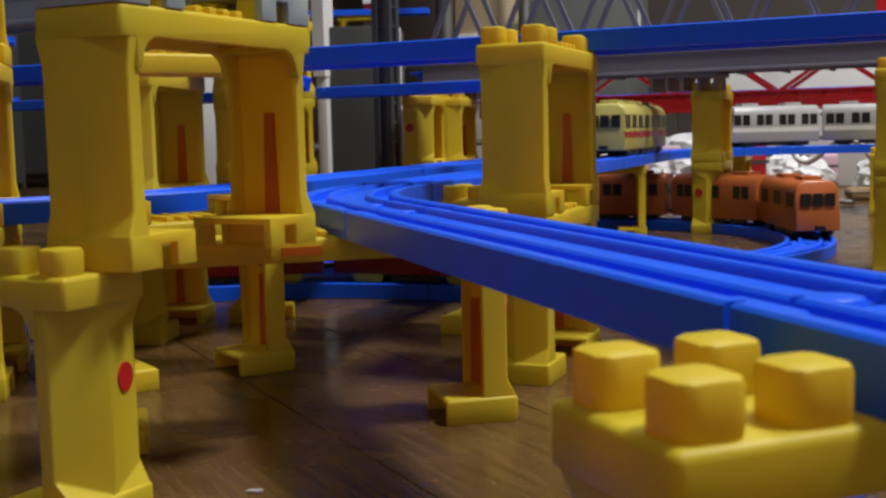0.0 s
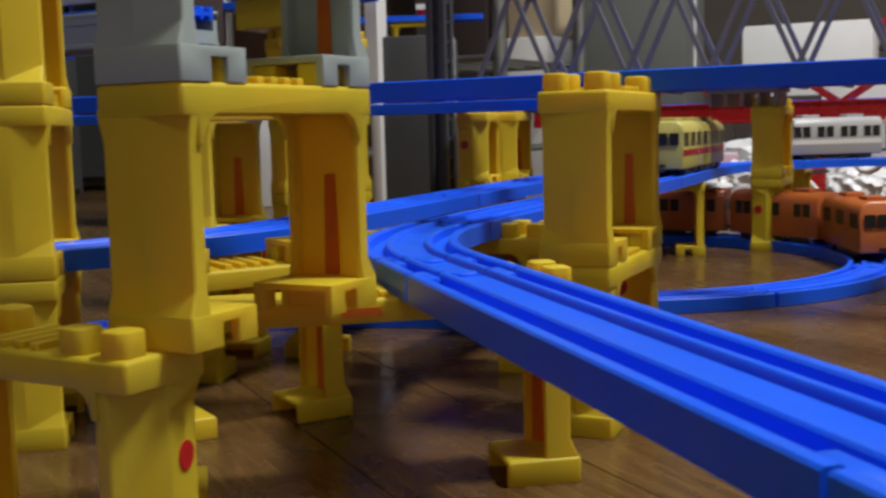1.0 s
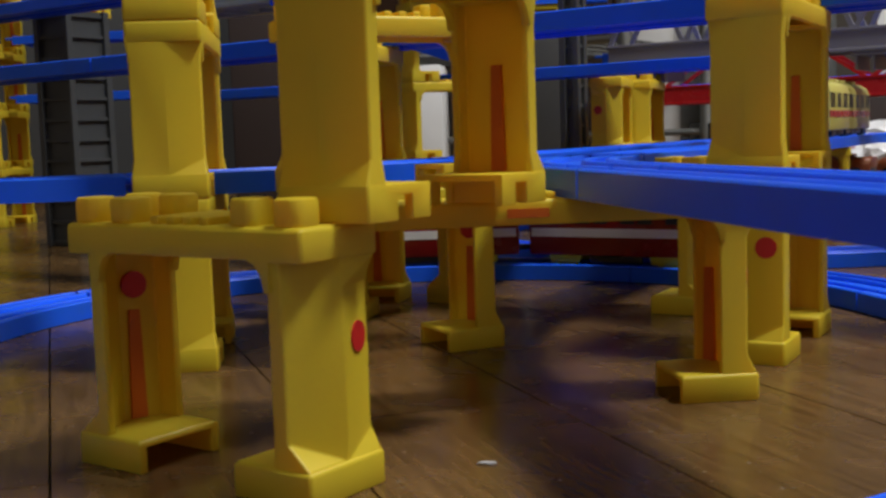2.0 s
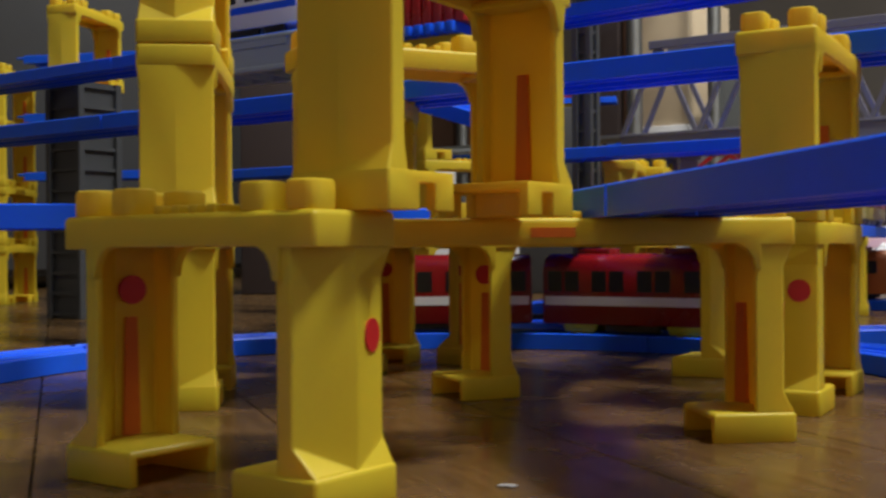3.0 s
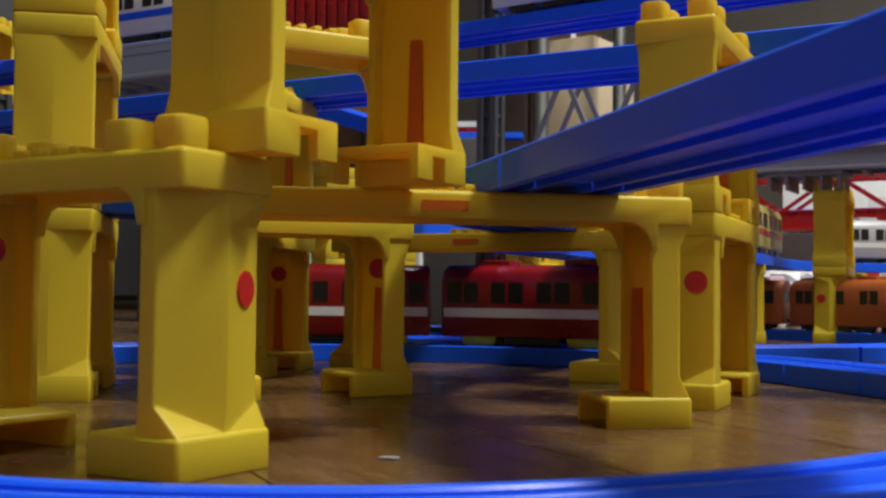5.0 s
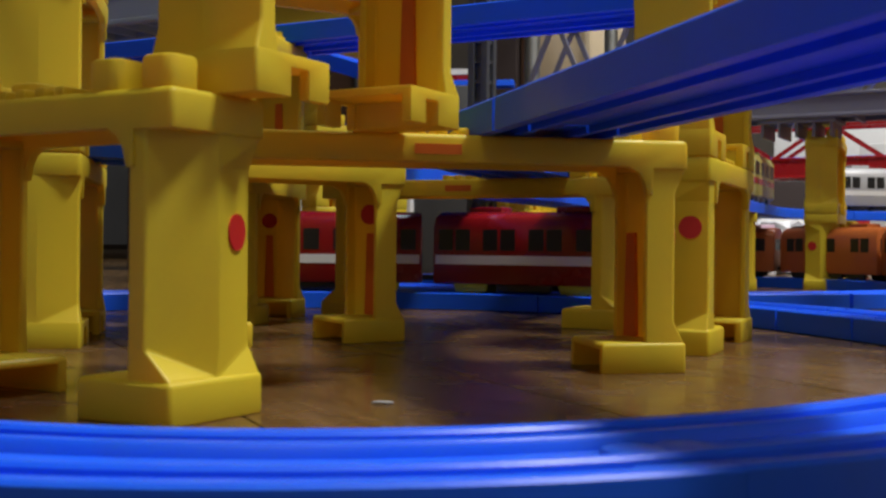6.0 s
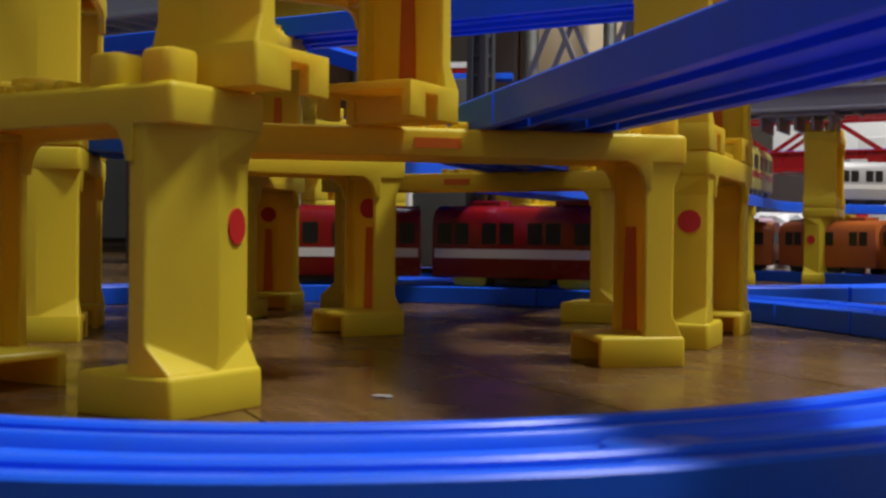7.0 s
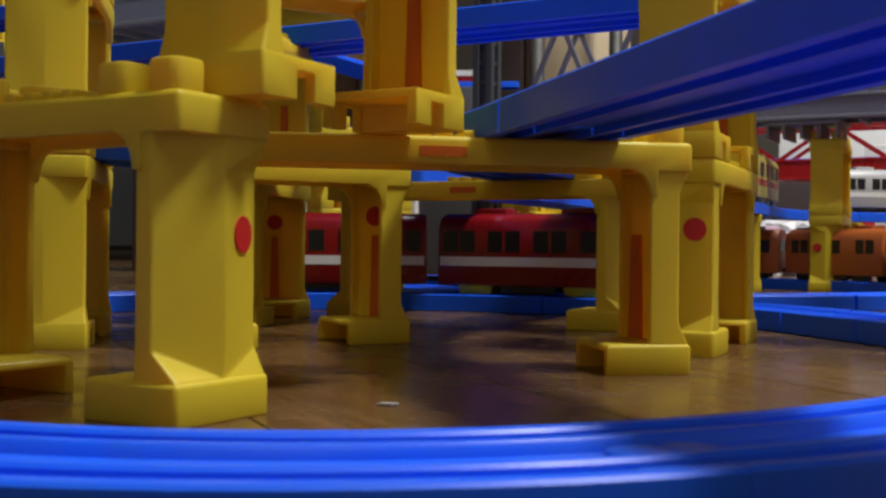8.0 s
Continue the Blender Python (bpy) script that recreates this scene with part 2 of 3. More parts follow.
def foot_shell(bm, x0, x1, xi, notch=None):
    """A foot: a low box, hollow below and open towards the middle of the pier; notch: a gap cut from below into both long sides."""
    w, h, t, hc = T / 2, 0.0088, 0.0026, 0.0068
    gap = [(notch[1], 0), (notch[1], 0.0062), (notch[0], 0.0062), (notch[0], 0)] if notch else []
    out = [(x0, 0), (x0, h), (x1, h), (x1, 0)] + gap
    inn = [(x0, 0), (x0, hc), (xi, hc), (xi, 0)] + gap
    of, ob_ = ([bm.verts.new((x, s * w, z)) for x, z in out] for s in (-1, 1))
    nf, nb = ([bm.verts.new((x, s * (w - t), z)) for x, z in inn] for s in (-1, 1))
    for loop in (of, ob_, nf, nb):
        bm.faces.new(loop)
    bm.faces.new((of[1], of[2], ob_[2], ob_[1])), bm.faces.new((of[2], of[3], ob_[3], ob_[2]))
    bm.faces.new((nf[1], nf[2], nb[2], nb[1])), bm.faces.new((nf[2], nf[3], nb[3], nb[2]))
    bm.faces.new((of[0], of[1], ob_[1], ob_[0], nb[0], nb[1], nf[1], nf[0]))
    if not notch:
        bm.faces.new((of[0], of[3], ob_[3], ob_[0], nb[0], nb[3], nf[3], nf[0]))
        return
    bm.faces.new((of[4], of[3], ob_[3], ob_[4], nb[4], nb[3], nf[3], nf[4]))
    for o, n in ((of, nf), (ob_, nb)):
        for a, b in ((4, 5), (5, 6), (6, 7), (7, 0)):
            bm.faces.new((o[a], o[b], n[b], n[a]))


def beam_shell(bm, L, q):
    """A beam: an upturned trough whose long sides end below in a flat arch with bracketed corners."""
    e, w, t = L / 2, T / 2, 0.0026
    half = [(-e, 0.0578), (-e + q, 0.0578), (-e + q, 0.0505), (-e + q + 0.0019, 0.0505), (-e + q + 0.0027, 0.0540), (-e + q + 0.0043, 0.0566), (-e + q + 0.0073, 0.0582)]
    chain = half + [(-x, z) for x, z in reversed(half)]
    clamp = [(max(-e + 0.003, min(e - 0.003, x)), z) for x, z in chain]
    n = len(chain)
    fo, bo = ([bm.verts.new((x, s * w, z)) for x, z in chain] for s in (-1, 1))
    fi, bi = ([bm.verts.new((x, s * (w - t), z)) for x, z in clamp] for s in (-1, 1))
    ft, bt = ([bm.verts.new((x, s * w, 0.0660)) for x in (e, -e)] for s in (-1, 1))
    fc, bc = ([bm.verts.new((x, s * (w - t), 0.0632)) for x in (e - 0.003, -e + 0.003)] for s in (-1, 1))
    bm.faces.new(fo + ft), bm.faces.new(bo + bt), bm.faces.new(fi + fc), bm.faces.new(bi + bc)
    bm.faces.new((ft[0], ft[1], bt[1], bt[0])), bm.faces.new((fc[0], fc[1], bc[1], bc[0]))
    for o, i in ((fo, fi), (bo, bi)):
        for k in range(n - 1):
            bm.faces.new((o[k], o[k + 1], i[k + 1], i[k]))
    for k, q in ((0, 1), (n - 1, 0)):
        bm.faces.new((fo[k], bo[k], bi[k], fi[k]))
        bm.faces.new((fo[k], bo[k], bt[q], ft[q]))
        bm.faces.new((fi[k], bi[k], bc[q], fc[q]))


def make_pier(name, L, colour, label, dots, slot_at=None, inner_dot=True, inner_at=0.0040, outer_z=0.0380):
    root = tagged(new(name), label, "toy pier")
    bm = bmesh.new()
    e, w = L / 2, T / 2
    beam_shell(bm, L, 0.0105 if dots else 0.0058)
    for sx in (-1, 1):
        box(bm, sx * (e - 0.0028), sx * (e - 0.0122), -w + 0.0024, w - 0.0024, 0.0581, 0.0601)
    part("beam", bm, colour, root, soft=0.0004, wide=0.0015, pick=lambda a, b: min(a.z, b.z) > 0.0659 or (min(abs(a.x), abs(b.x)) > e - 0.0001 and abs(a.z - b.z) > 0.004))
    for sx in (-1, 1):
        bm = bmesh.new()
        leg_shell(bm, L, sx, SLANT if dots else 0.0030, FLAT if dots else 0.0010, 0.0007 if dots else 0.0001)
        leg = part("leg", bm, colour, root, soft=0.0006, crisp=14)
        bm = bmesh.new()
        gap = None if dots else (sx * (e - FOOT + 0.0075), sx * (e - FOOT + 0.0137))
        foot_shell(bm, sx * (e - FOOT), sx * e, sx * (e - 0.003 if dots else e - FOOT + 0.0146), gap)
        part("foot", bm, colour, root, soft=0.0004 if dots else 0.0002, wide=0.0013 if dots else 0.0009, pick=lambda a, b: (dots and min(a.z, b.z) > 0.0087) or (min(abs(a.x), abs(b.x)) > e - 0.0001 and abs(a.z - b.z) > 0.004))
        # slot low in the leg's inner side, dots above it and on the outer side
        mid = (0.0 if not dots else inner_at if slot_at is None else 0.0058) if inner_dot else 0.0085 * sx
        slant = 0.0030 if not dots else SLANT if mid < 0 else FLAT
        xi = e - 0.0024 - slant * abs(mid) / 0.0117
        turn = math.copysign(math.degrees(math.atan2(slant, T / 2)), mid * sx) if mid else 0
        bm = bmesh.new()
        prism(bm, [(-0.0024, 0.0090), (0.0024, 0.0090), (0.0016, 0.0400), (-0.0016, 0.0400)], -0.0011, 0.0004, "x")
        part("slot", bm, ORANGE_SLOT, leg, "orange slot in the leg", place=pose(sx * (xi - 0.0004), mid, 0, 0, 0, turn))
        if dots:
            for inner in ((True, False) if inner_dot else (False,)):
                bm = bmesh.new()
                bmesh.ops.create_cone(bm, cap_ends=True, segments=24, radius1=0.0038, radius2=0.0038, depth=0.0012 if inner else 0.0005, matrix=pose(0, 0, 0, 0, 90, 0))
                y = mid if inner else 0.0070
                x = xi - 0.0009 if inner else e - FLAT * abs(y) / (T / 2 - 0.001) + 0.0002
                side = turn if inner else sx * math.degrees(math.atan2(FLAT, T / 2 - 0.001))
                part("dot", bm, RED_DOT, leg, "round red dot", place=pose(sx * x, y, 0.0472 if inner else outer_z, 0, 0, side))
    if slot_at is not None:
        for sy in (-1, 1):
            bm = bmesh.new()
            box(bm, slot_at - 0.0065, slot_at + 0.0065, sy * (w + 0.0002), sy * (w - 0.0010), 0.0604, 0.0632)
            part("beam_slot", bm, ORANGE_SLOT, root, "orange slot in the beam")
    for sx in (-1, 1):
        for i in (0, 1):
            for sy in (-1, 1):
                bm = bmesh.new()
                x, y, r, c = sx * (e - 0.0062 - 0.0143 * i), sy * 0.0081, 0.0046, 0.0017
                prism(bm, [(x - r, y - r + c), (x - r + c, y - r), (x + r - c, y - r), (x + r, y - r + c), (x + r, y + r - c), (x + r - c, y + r),
                           (x - r + c, y + r), (x - r, y + r - c)], 0.0655, 0.0727)
                part("stud", bm, colour, root, soft=0.0011)
    for x in (-0.009, -0.003, 0.003, 0.009):
        bm = bmesh.new()
        box(bm, x - 0.0016, x + 0.0016, -w + 0.002, w - 0.002, 0.0655, 0.0680)
        part("clip_rib", bm, colour, root, soft=0.0006)
    return root


SINGLE, DOUBLE = 0.0854, 0.148
pier_dots = make_pier("block_pier", SINGLE, YELLOW, "yellow plastic block pier with red dots on its legs", True)
pier_back = make_pier("block_pier", SINGLE, YELLOW, "yellow plastic block pier with red dots carrying another pier", True, inner_at=-0.0042, outer_z=0.0424)
pier_plain = make_pier("block_pier", SINGLE, YELLOW, "yellow plastic block pier stacked on a lower pier", False)
pier_wide = make_pier("wide_block_pier", DOUBLE, YELLOW, "wide yellow plastic block pier under the blue rails", True, slot_at=-0.0015, inner_dot=False)
pier_wide_dots = make_pier("wide_block_pier", DOUBLE, YELLOW, "wide yellow plastic block pier with red dots inside its legs", True, slot_at=-0.0015)
pier_grey = make_pier("grey_block_pier", SINGLE, GREY, "grey plastic block pier stacked on a yellow pier", False)
used = set()


def put_pier(proto, L, corner, x, y, phi, z=0.0, group="block piers"):
    """Stands a pier with one of its corners (signs along and across it) at x, y."""
    off = Matrix.Rotation(radians(phi), 3, "Z") @ Vector((corner[0] * L / 2, corner[1] * T / 2, 0))
    m = pose(x - off.x, y - off.y, z, 0, 0, phi)
    if proto in used:
        ob = copy_thing(proto, m)
    else:
        used.add(proto)
        ob, proto.matrix_basis = proto, m
    return tagged(ob, group=group)


put_pier(pier_dots, SINGLE, (0, 0), -0.0826, 0.2192, -1.5)                # the nearest pier
put_pier(pier_plain, SINGLE, (0, 0), -0.0453, 0.2607, 90.3, H)            # bridges from it to the wide pier
put_pier(pier_grey, SINGLE, (0, 0), -0.0453, 0.2607, 90.3, 2 * H)
put_pier(pier_wide, DOUBLE, (0, 0), -0.0514, 0.3187, 220.8)
put_pier(pier_wide_dots, DOUBLE, (1, -1), -0.0620, 0.5030, 4)
for level, proto in ((0, pier_back), (1, pier_plain)):
    put_pier(proto, SINGLE, (0, 0), -0.0124, 0.4500, 274.8, level * H)
for level, proto in ((0, pier_plain), (1, pier_plain), (2, pier_dots)):
    put_pier(proto, SINGLE, (-1, -1), -0.181, 0.314, 130, level * H)
for level, proto in ((0, pier_back), (1, pier_plain)):
    put_pier(proto, SINGLE, (0, 0), -0.1409, 0.3731, 240, level * H)
for level, proto in ((0, pier_dots), (1, pier_plain)):
    put_pier(proto, SINGLE, (1, -1), -0.2300, 0.509, 110, level * H)
for level, proto in ((0, pier_dots), (1, pier_plain)):
    put_pier(proto, SINGLE, (-1, -1), -0.072, 1.060, 95, level * H)
put_pier(pier_wide_dots, DOUBLE, (-1, 0), -0.305, 0.900, 99)
put_pier(pier_dots, SINGLE, (-1, 0), -0.306, 0.906, 108, H)
put_pier(pier_plain, SINGLE, (-1, 0), -0.319, 0.995, 104, H)
put_pier(pier_dots, SINGLE, (0, 0), -0.774, 1.750, 118, group="far piers")
put_pier(pier_plain, SINGLE, (0, 0), -0.850, 1.790, 118, group="far piers")
put_pier(pier_plain, SINGLE, (1, -1), -0.128, 1.010, 20)
put_pier(pier_dots, SINGLE, (-1, -1), -0.105, 1.330, 95)
put_pier(pier_plain, SINGLE, (-1, -1), 0.060, 1.300, 95)
for level in (0, 1):
    put_pier(pier_plain, SINGLE, (-1, -1), -0.352, 0.640, 128, level * H)
for level in range(4):
    put_pier(pier_plain, SINGLE, (-1, -1), -1.005, 0.800, 120, level * H, "far piers")
for level in (0, 1):
    put_pier(pier_plain, SINGLE, (-1, -1), 0.116, 0.762, 95, level * H)


# ---- rails ----
RW, RH = 0.0195, 0.009


def rail(name, pts, label, group="blue rails"):
    """A rail piece swept along points, with two wheel grooves above and a hollow underside."""
    prof = [(-RW, 0.0), (-RW, RH - 0.0006), (-RW + 0.0006, RH), (-0.0162, RH), (-0.0156, RH - 0.0006), (-0.0152, 0.0052), (-0.0096, 0.0052), (-0.0092, RH - 0.0006), (-0.0086, RH),
            (-0.0068, RH), (-0.0062, RH - 0.0006), (-0.0058, 0.0070), (0.0058, 0.0070), (0.0062, RH - 0.0006), (0.0068, RH),
            (0.0086, RH), (0.0092, RH - 0.0006), (0.0096, 0.0052), (0.0152, 0.0052), (0.0156, RH - 0.0006), (0.0162, RH), (RW - 0.0006, RH), (RW, RH - 0.0006), (RW, 0.0),
            (0.0160, 0.0), (0.0160, 0.0026), (0.0096, 0.0026), (0.0094, 0.0002), (0.0072, 0.0002), (0.0070, 0.0022), (-0.0070, 0.0022), (-0.0072, 0.0002), (-0.0094, 0.0002), (-0.0096, 0.0026), (-0.0160, 0.0026), (-0.0160, 0.0)]
    bm = bmesh.new()
    rings = []
    pts = [Vector(p) for p in pts]
    for i, p in enumerate(pts):
        d = (pts[min(i + 1, len(pts) - 1)] - pts[max(i - 1, 0)]).normalized()
        side = d.cross(Vector((0, 0, 1))).normalized()
        up = side.cross(d)
        rings.append([bm.verts.new(p + side * u + up * v) for u, v in prof])
    n = len(prof)
    for a, b in zip(rings, rings[1:]):
        for i in range(n):
            j = (i + 1) % n
            bm.faces.new((a[i], a[j], b[j], b[i]))
    bm.faces.new(rings[0]), bm.faces.new(list(reversed(rings[-1])))
    root = tagged(new(name), label, "toy rail", group)
    part("rail_body", bm, BLUE, root)
    # joint at the start: a rounded tongue across the groove bed
    p, d = pts[0], (pts[1] - pts[0]).normalized()
    side = d.cross(Vector((0, 0, 1))).normalized()
    bm = bmesh.new()
    bmesh.ops.create_cone(bm, cap_ends=True, segments=20, radius1=0.0050, radius2=0.0044, depth=0.0018, matrix=Matrix.Translation(p - d * 0.004 + Vector((0, 0, 0.0072))))
    part("joint_tongue", bm, BLUE, root, soft=0.0003)
    for s in (-1, 1):
        bm = bmesh.new()
        q = p + side * s * 0.0124 - d * 0.003 + Vector((0, 0, 0.0066))
        bmesh.ops.create_cube(bm, size=1, matrix=Matrix.Translation(q) @ d.to_track_quat("X", "Z").to_matrix().to_4x4() @ Matrix.Diagonal((0.017, 0.0050, 0.0030, 1)))
        part("joint_lug", bm, BLUE, root, soft=0.0012)
    return root


GAP = 0.0008


def straight(a, b, label="straight blue plastic toy rail", name="straight_rail"):
    a, b = Vector(a), Vector(b)
    d = (b - a).normalized() * GAP
    return rail(name, [a + d, *[a + (b - a) * k / 6 for k in range(1, 6)], b - d], label)


def arc(cx, cy, r, a0, a1, z, label="curved blue plastic toy rail", z1=None):
    n = 18
    g = math.degrees(GAP / r) * (1 if a1 > a0 else -1)
    pts = []
    for k in range(n + 1):
        a = radians(a0 + g + (a1 - a0 - 2 * g) * k / n)
        pts.append((cx + r * math.cos(a), cy + r * math.sin(a), z if z1 is None else z + (z1 - z) * k / n))
    return rail("curved_rail", pts, label)


R = 0.216
# the rail over the wide piers: straights, one eighth of a circle, straights, then a bend to the right
J = Vector((-0.010, 0.3215, H))
D1 = Vector((math.cos(radians(-45.4)), math.sin(radians(-45.4)), 0))
straight(J, J + D1 * 0.216)
straight(J + D1 * 0.216, J + D1 * 0.432)
put_pier(pier_dots, SINGLE, (0, 0), J.x + D1.x * 0.2275 + 0.0005, J.y + D1.y * 0.2275 - 0.0075, 48)     # under the joint of the two straights
S = J - D1 * 0.045
straight(S, J, "short straight blue plastic toy rail")
c1 = Vector((S.x + R * math.sin(radians(134.6)), S.y - R * math.cos(radians(134.6))))
arc(c1.x, c1.y, R, 224.6, 185, H)
J2 = Vector((c1.x + R * math.cos(radians(185)), c1.y + R * math.sin(radians(185)), H))
d2 = Vector((math.cos(radians(95)), math.sin(radians(95)), 0))
for k in range(3):
    straight(J2 + d2 * 0.216 * k, J2 + d2 * 0.216 * (k + 1))
J3 = J2 + d2 * 0.648
c3 = Vector((J3.x + R * math.sin(radians(95)), J3.y - R * math.cos(radians(95))))
arc(c3.x, c3.y, R, 185, 140, H)
arc(c3.x, c3.y, R, 140, 94, H)
J4 = Vector((c3.x + R * math.cos(radians(94)), c3.y + R * math.sin(radians(94)), H))
straight(J4, J4 + Vector((0.216, 0.015, 0)))
straight(J4 + Vector((0.216, 0.015, 0)), J4 + Vector((0.432, 0.03, 0)))
# the outer track on the same level, bending from the side and then running beside the inner one
c2 = Vector((-0.400, 0.450))
for k in range(2):
    arc(c2.x, c2.y, R, -83 + 45 * k, -38 + 45 * k, H)
J5 = Vector((c2.x + R * math.cos(radians(7)), c2.y + R * math.sin(radians(7)), H))
d5 = Vector((math.cos(radians(97)), math.sin(radians(97)), 0))
for k in range(3):
    straight(J5 + d5 * 0.216 * k, J5 + d5 * 0.216 * (k + 1))
# an oval on the floor: curves, short straights and one tighter curve in front
OA, OA2, OB = Vector((-0.105, 0.328, 0.0004)), Vector((-0.105, 0.364, 0.0004)), Vector((-0.143, 0.402, 0.0004))
for k in range(4):
    arc(OB.x, OB.y, R, 45 + 45 * k, 90 + 45 * k, OB.z, "curved blue plastic toy rail on the floor")
arc(OA2.x, OA2.y, R, 0, 45, OA.z, "curved blue plastic toy rail on the floor")
arc(OA.x, OA.y, R, -39.9, 0, OA.z, "curved blue plastic toy rail on the floor")
straight(OA + Vector((R, 0, 0)), OA2 + Vector((R, 0, 0)), "short straight blue plastic toy rail on the floor")
q = Vector((R * math.cos(radians(45)), R * math.sin(radians(45)), 0))
straight(OA2 + q, OB + q, "short straight blue plastic toy rail on the floor")
OC = Vector((-0.0555, 0.2795, 0.0004))
arc(OC.x, OC.y, 0.1475, -37.2, -110, OC.z, "tightly curved blue plastic toy rail on the floor")
straight((OC.x + 0.1475 * math.cos(radians(-110)), OC.y + 0.1475 * math.sin(radians(-110)), OC.z), OB - q, "straight blue plastic toy rail on the floor")
# a circle on the floor behind it
CC = Vector((-0.187, 0.894, 0.0004))
for k in range(8):
    arc(CC.x, CC.y, R, 5 + 45 * k, 50 + 45 * k, CC.z, "curved blue plastic toy rail on the floor")
# upper rail across the second level
for k in range(-3, 3):
    straight((-0.02 + 0.216 * k, 0.503, 2 * H + 0.001), (-0.02 + 0.216 * (k + 1), 0.503, 2 * H + 0.001), "straight blue plastic toy rail on the upper level")

# rails further back, on the second and third level
straight((-0.40, 0.612, 0.178), (-0.235, 0.60, 0.126), "sloping blue plastic toy rail on the upper level")
for z in (2 * H, 3 * H, 4 * H):
    straight((-1.010, 0.840, z + 0.0075), (-0.812, 0.926, z + 0.0075), "straight blue plastic toy rail on a far tower of piers")
straight((-0.90, 1.25, 0.284), (-0.62, 1.25, 0.281), "straight blue plastic toy rail high up")
for k in range(3):
    if k < 2:
        straight((-0.80 + 0.216 * k, 0.62, 0.1975), (-0.584 + 0.216 * k, 0.62, 0.1975), "straight blue plastic toy rail on a grey girder")
    straight((-0.808 + 0.216 * k, 0.885, 2 * H), (-0.592 + 0.216 * k, 0.885, 2 * H), "straight blue plastic toy rail on the upper level")
    straight((-0.34 + 0.216 * k, 0.76 - 0.02 * k, 0.220), (-0.124 + 0.216 * k, 0.74 - 0.02 * k, 0.220), "straight blue plastic toy rail high up")
    straight((-0.38 + 0.216 * k, 1.07, 0.1530), (-0.164 + 0.216 * k, 1.07, 0.1530), "straight blue plastic toy rail inside the truss bridge")
    straight((-0.46 + 0.216 * k, 1.41, 2 * H), (-0.244 + 0.216 * k, 1.41, 2 * H), "straight blue plastic toy rail on the red bridge")

# ---- bridges and towers ----


def truss_bridge(name, x0, x1, y, z, rise, colour, label, bays, width=0.046, deep=0.008):
    """A girder bridge: two side beams, a ribbed bottom, slanting members and top chords."""
    root = tagged(new(name), label, "toy bridge")
    for s in (-1, 1):
        bm = bmesh.new()
        ys = y + s * width / 2
        half = [(0.0034, z - deep), (0.0034, z - deep + 0.003), (0.0020, z - deep + 0.003), (0.0020, z + 0.013), (0.0034, z + 0.013), (0.0034, z + 0.016)]
        prism(bm, [(ys + u, v) for u, v in half] + [(ys - u, v) for u, v in reversed(half)], x0, x1, "x")
        part("side_beam", bm, colour, root, soft=0.0004, segs=1)
        bm = bmesh.new()
        box(bm, x0 + 0.03, x1 - 0.03, ys - 0.003, ys + 0.003, z + rise - 0.004, z + rise + 0.004)
        part("top_chord", bm, colour, root, soft=0.0004, segs=1)
        step = (x1 - x0) / bays
        for k in range(bays):
            for lean in (0, 1):
                bm = bmesh.new()
                xa, xb = x0 + step * (k + lean), x0 + step * (k + 0.5)
                a, c = Vector((xa, ys, z + 0.012)), Vector((xb, ys, z + rise))
                d = (c - a).normalized()
                n = Vector((-d.z, 0, d.x)) * 0.0022
                solid(bm, [p + q + Vector((0, e, 0)) for p in (a, c) for q in (n, -n) for e in (-0.0018, 0.0018)])
                part("slanting_member", bm, colour, root)
    n = bays * 2
    for k in range(n + 1):
        bm = bmesh.new()
        xa = x0 + (x1 - x0) * k / n
        box(bm, xa - 0.0015, xa + 0.0015, y - width / 2, y + width / 2, z - 0.007, z + 0.002)
        part("cross_rib", bm, colour, root)
    return root


truss_bridge("truss_bridge", -0.37, 0.10, 1.07, 0.1527, 0.100, LILAC, "lilac-grey plastic truss bridge resting on yellow piers", 6, deep=0.005)
truss_bridge("truss_bridge", 0.10, 0.57, 1.07, 0.1527, 0.100, LILAC, "lilac-grey plastic truss bridge resting on yellow piers", 6, deep=0.005)
truss_bridge("red_truss_bridge", -0.46, 0.30, 1.41, 2 * H - 0.008, 0.055, RED, "red plastic truss bridge behind the circle of rails", 6)
truss_bridge("grey_girder_bridge", -0.54, -0.37, 0.62, 0.188, 0.012, GREY, "grey plastic girder bridge carrying a white train", 4)


def bearing_tray(x, y, z0, z1):
    """A slotted grey tray between a pier's studs and a bridge's end."""
    root = tagged(new("bearing_tray"), "grey slotted plastic tray under the truss bridge", "bridge bearing", "bridge bearings")
    bm = bmesh.new()
    box(bm, x - 0.033, x + 0.033, y - 0.024, y + 0.024, z1 - 0.004, z1)
    part("plate", bm, LILAC, root, soft=0.0006)
    for k in range(5):
        bm = bmesh.new()
        u = x - 0.029 + 0.0145 * k
        box(bm, u - 0.0012, u + 0.0012, y - 0.022, y + 0.022, z0, z1 - 0.0038)
        part("rib", bm, LILAC, root)
    return root


for x in (-0.34, -0.105, 0.12, 0.34):
    bearing_tray(x, 1.07, 2 * H, 0.1477)
for x in (-0.34, 0.12, 0.34):
    for level in (0, 1):
        put_pier(pier_plain, SINGLE, (-1, -1), x - 0.002, 1.045, 95, level * H)


def lattice_tower(x, y, z0, z1, w):
    root = tagged(new("lattice_tower"), "dark grey plastic lattice tower with ladder-like bars", "toy tower", "lattice towers")
    for sx in (-1, 1):
        for sy in (-1, 1):
            bm = bmesh.new()
            box(bm, x + sx * w - 0.003, x + sx * w + 0.003, y + sy * w - 0.003, y + sy * w + 0.003, z0, z1)
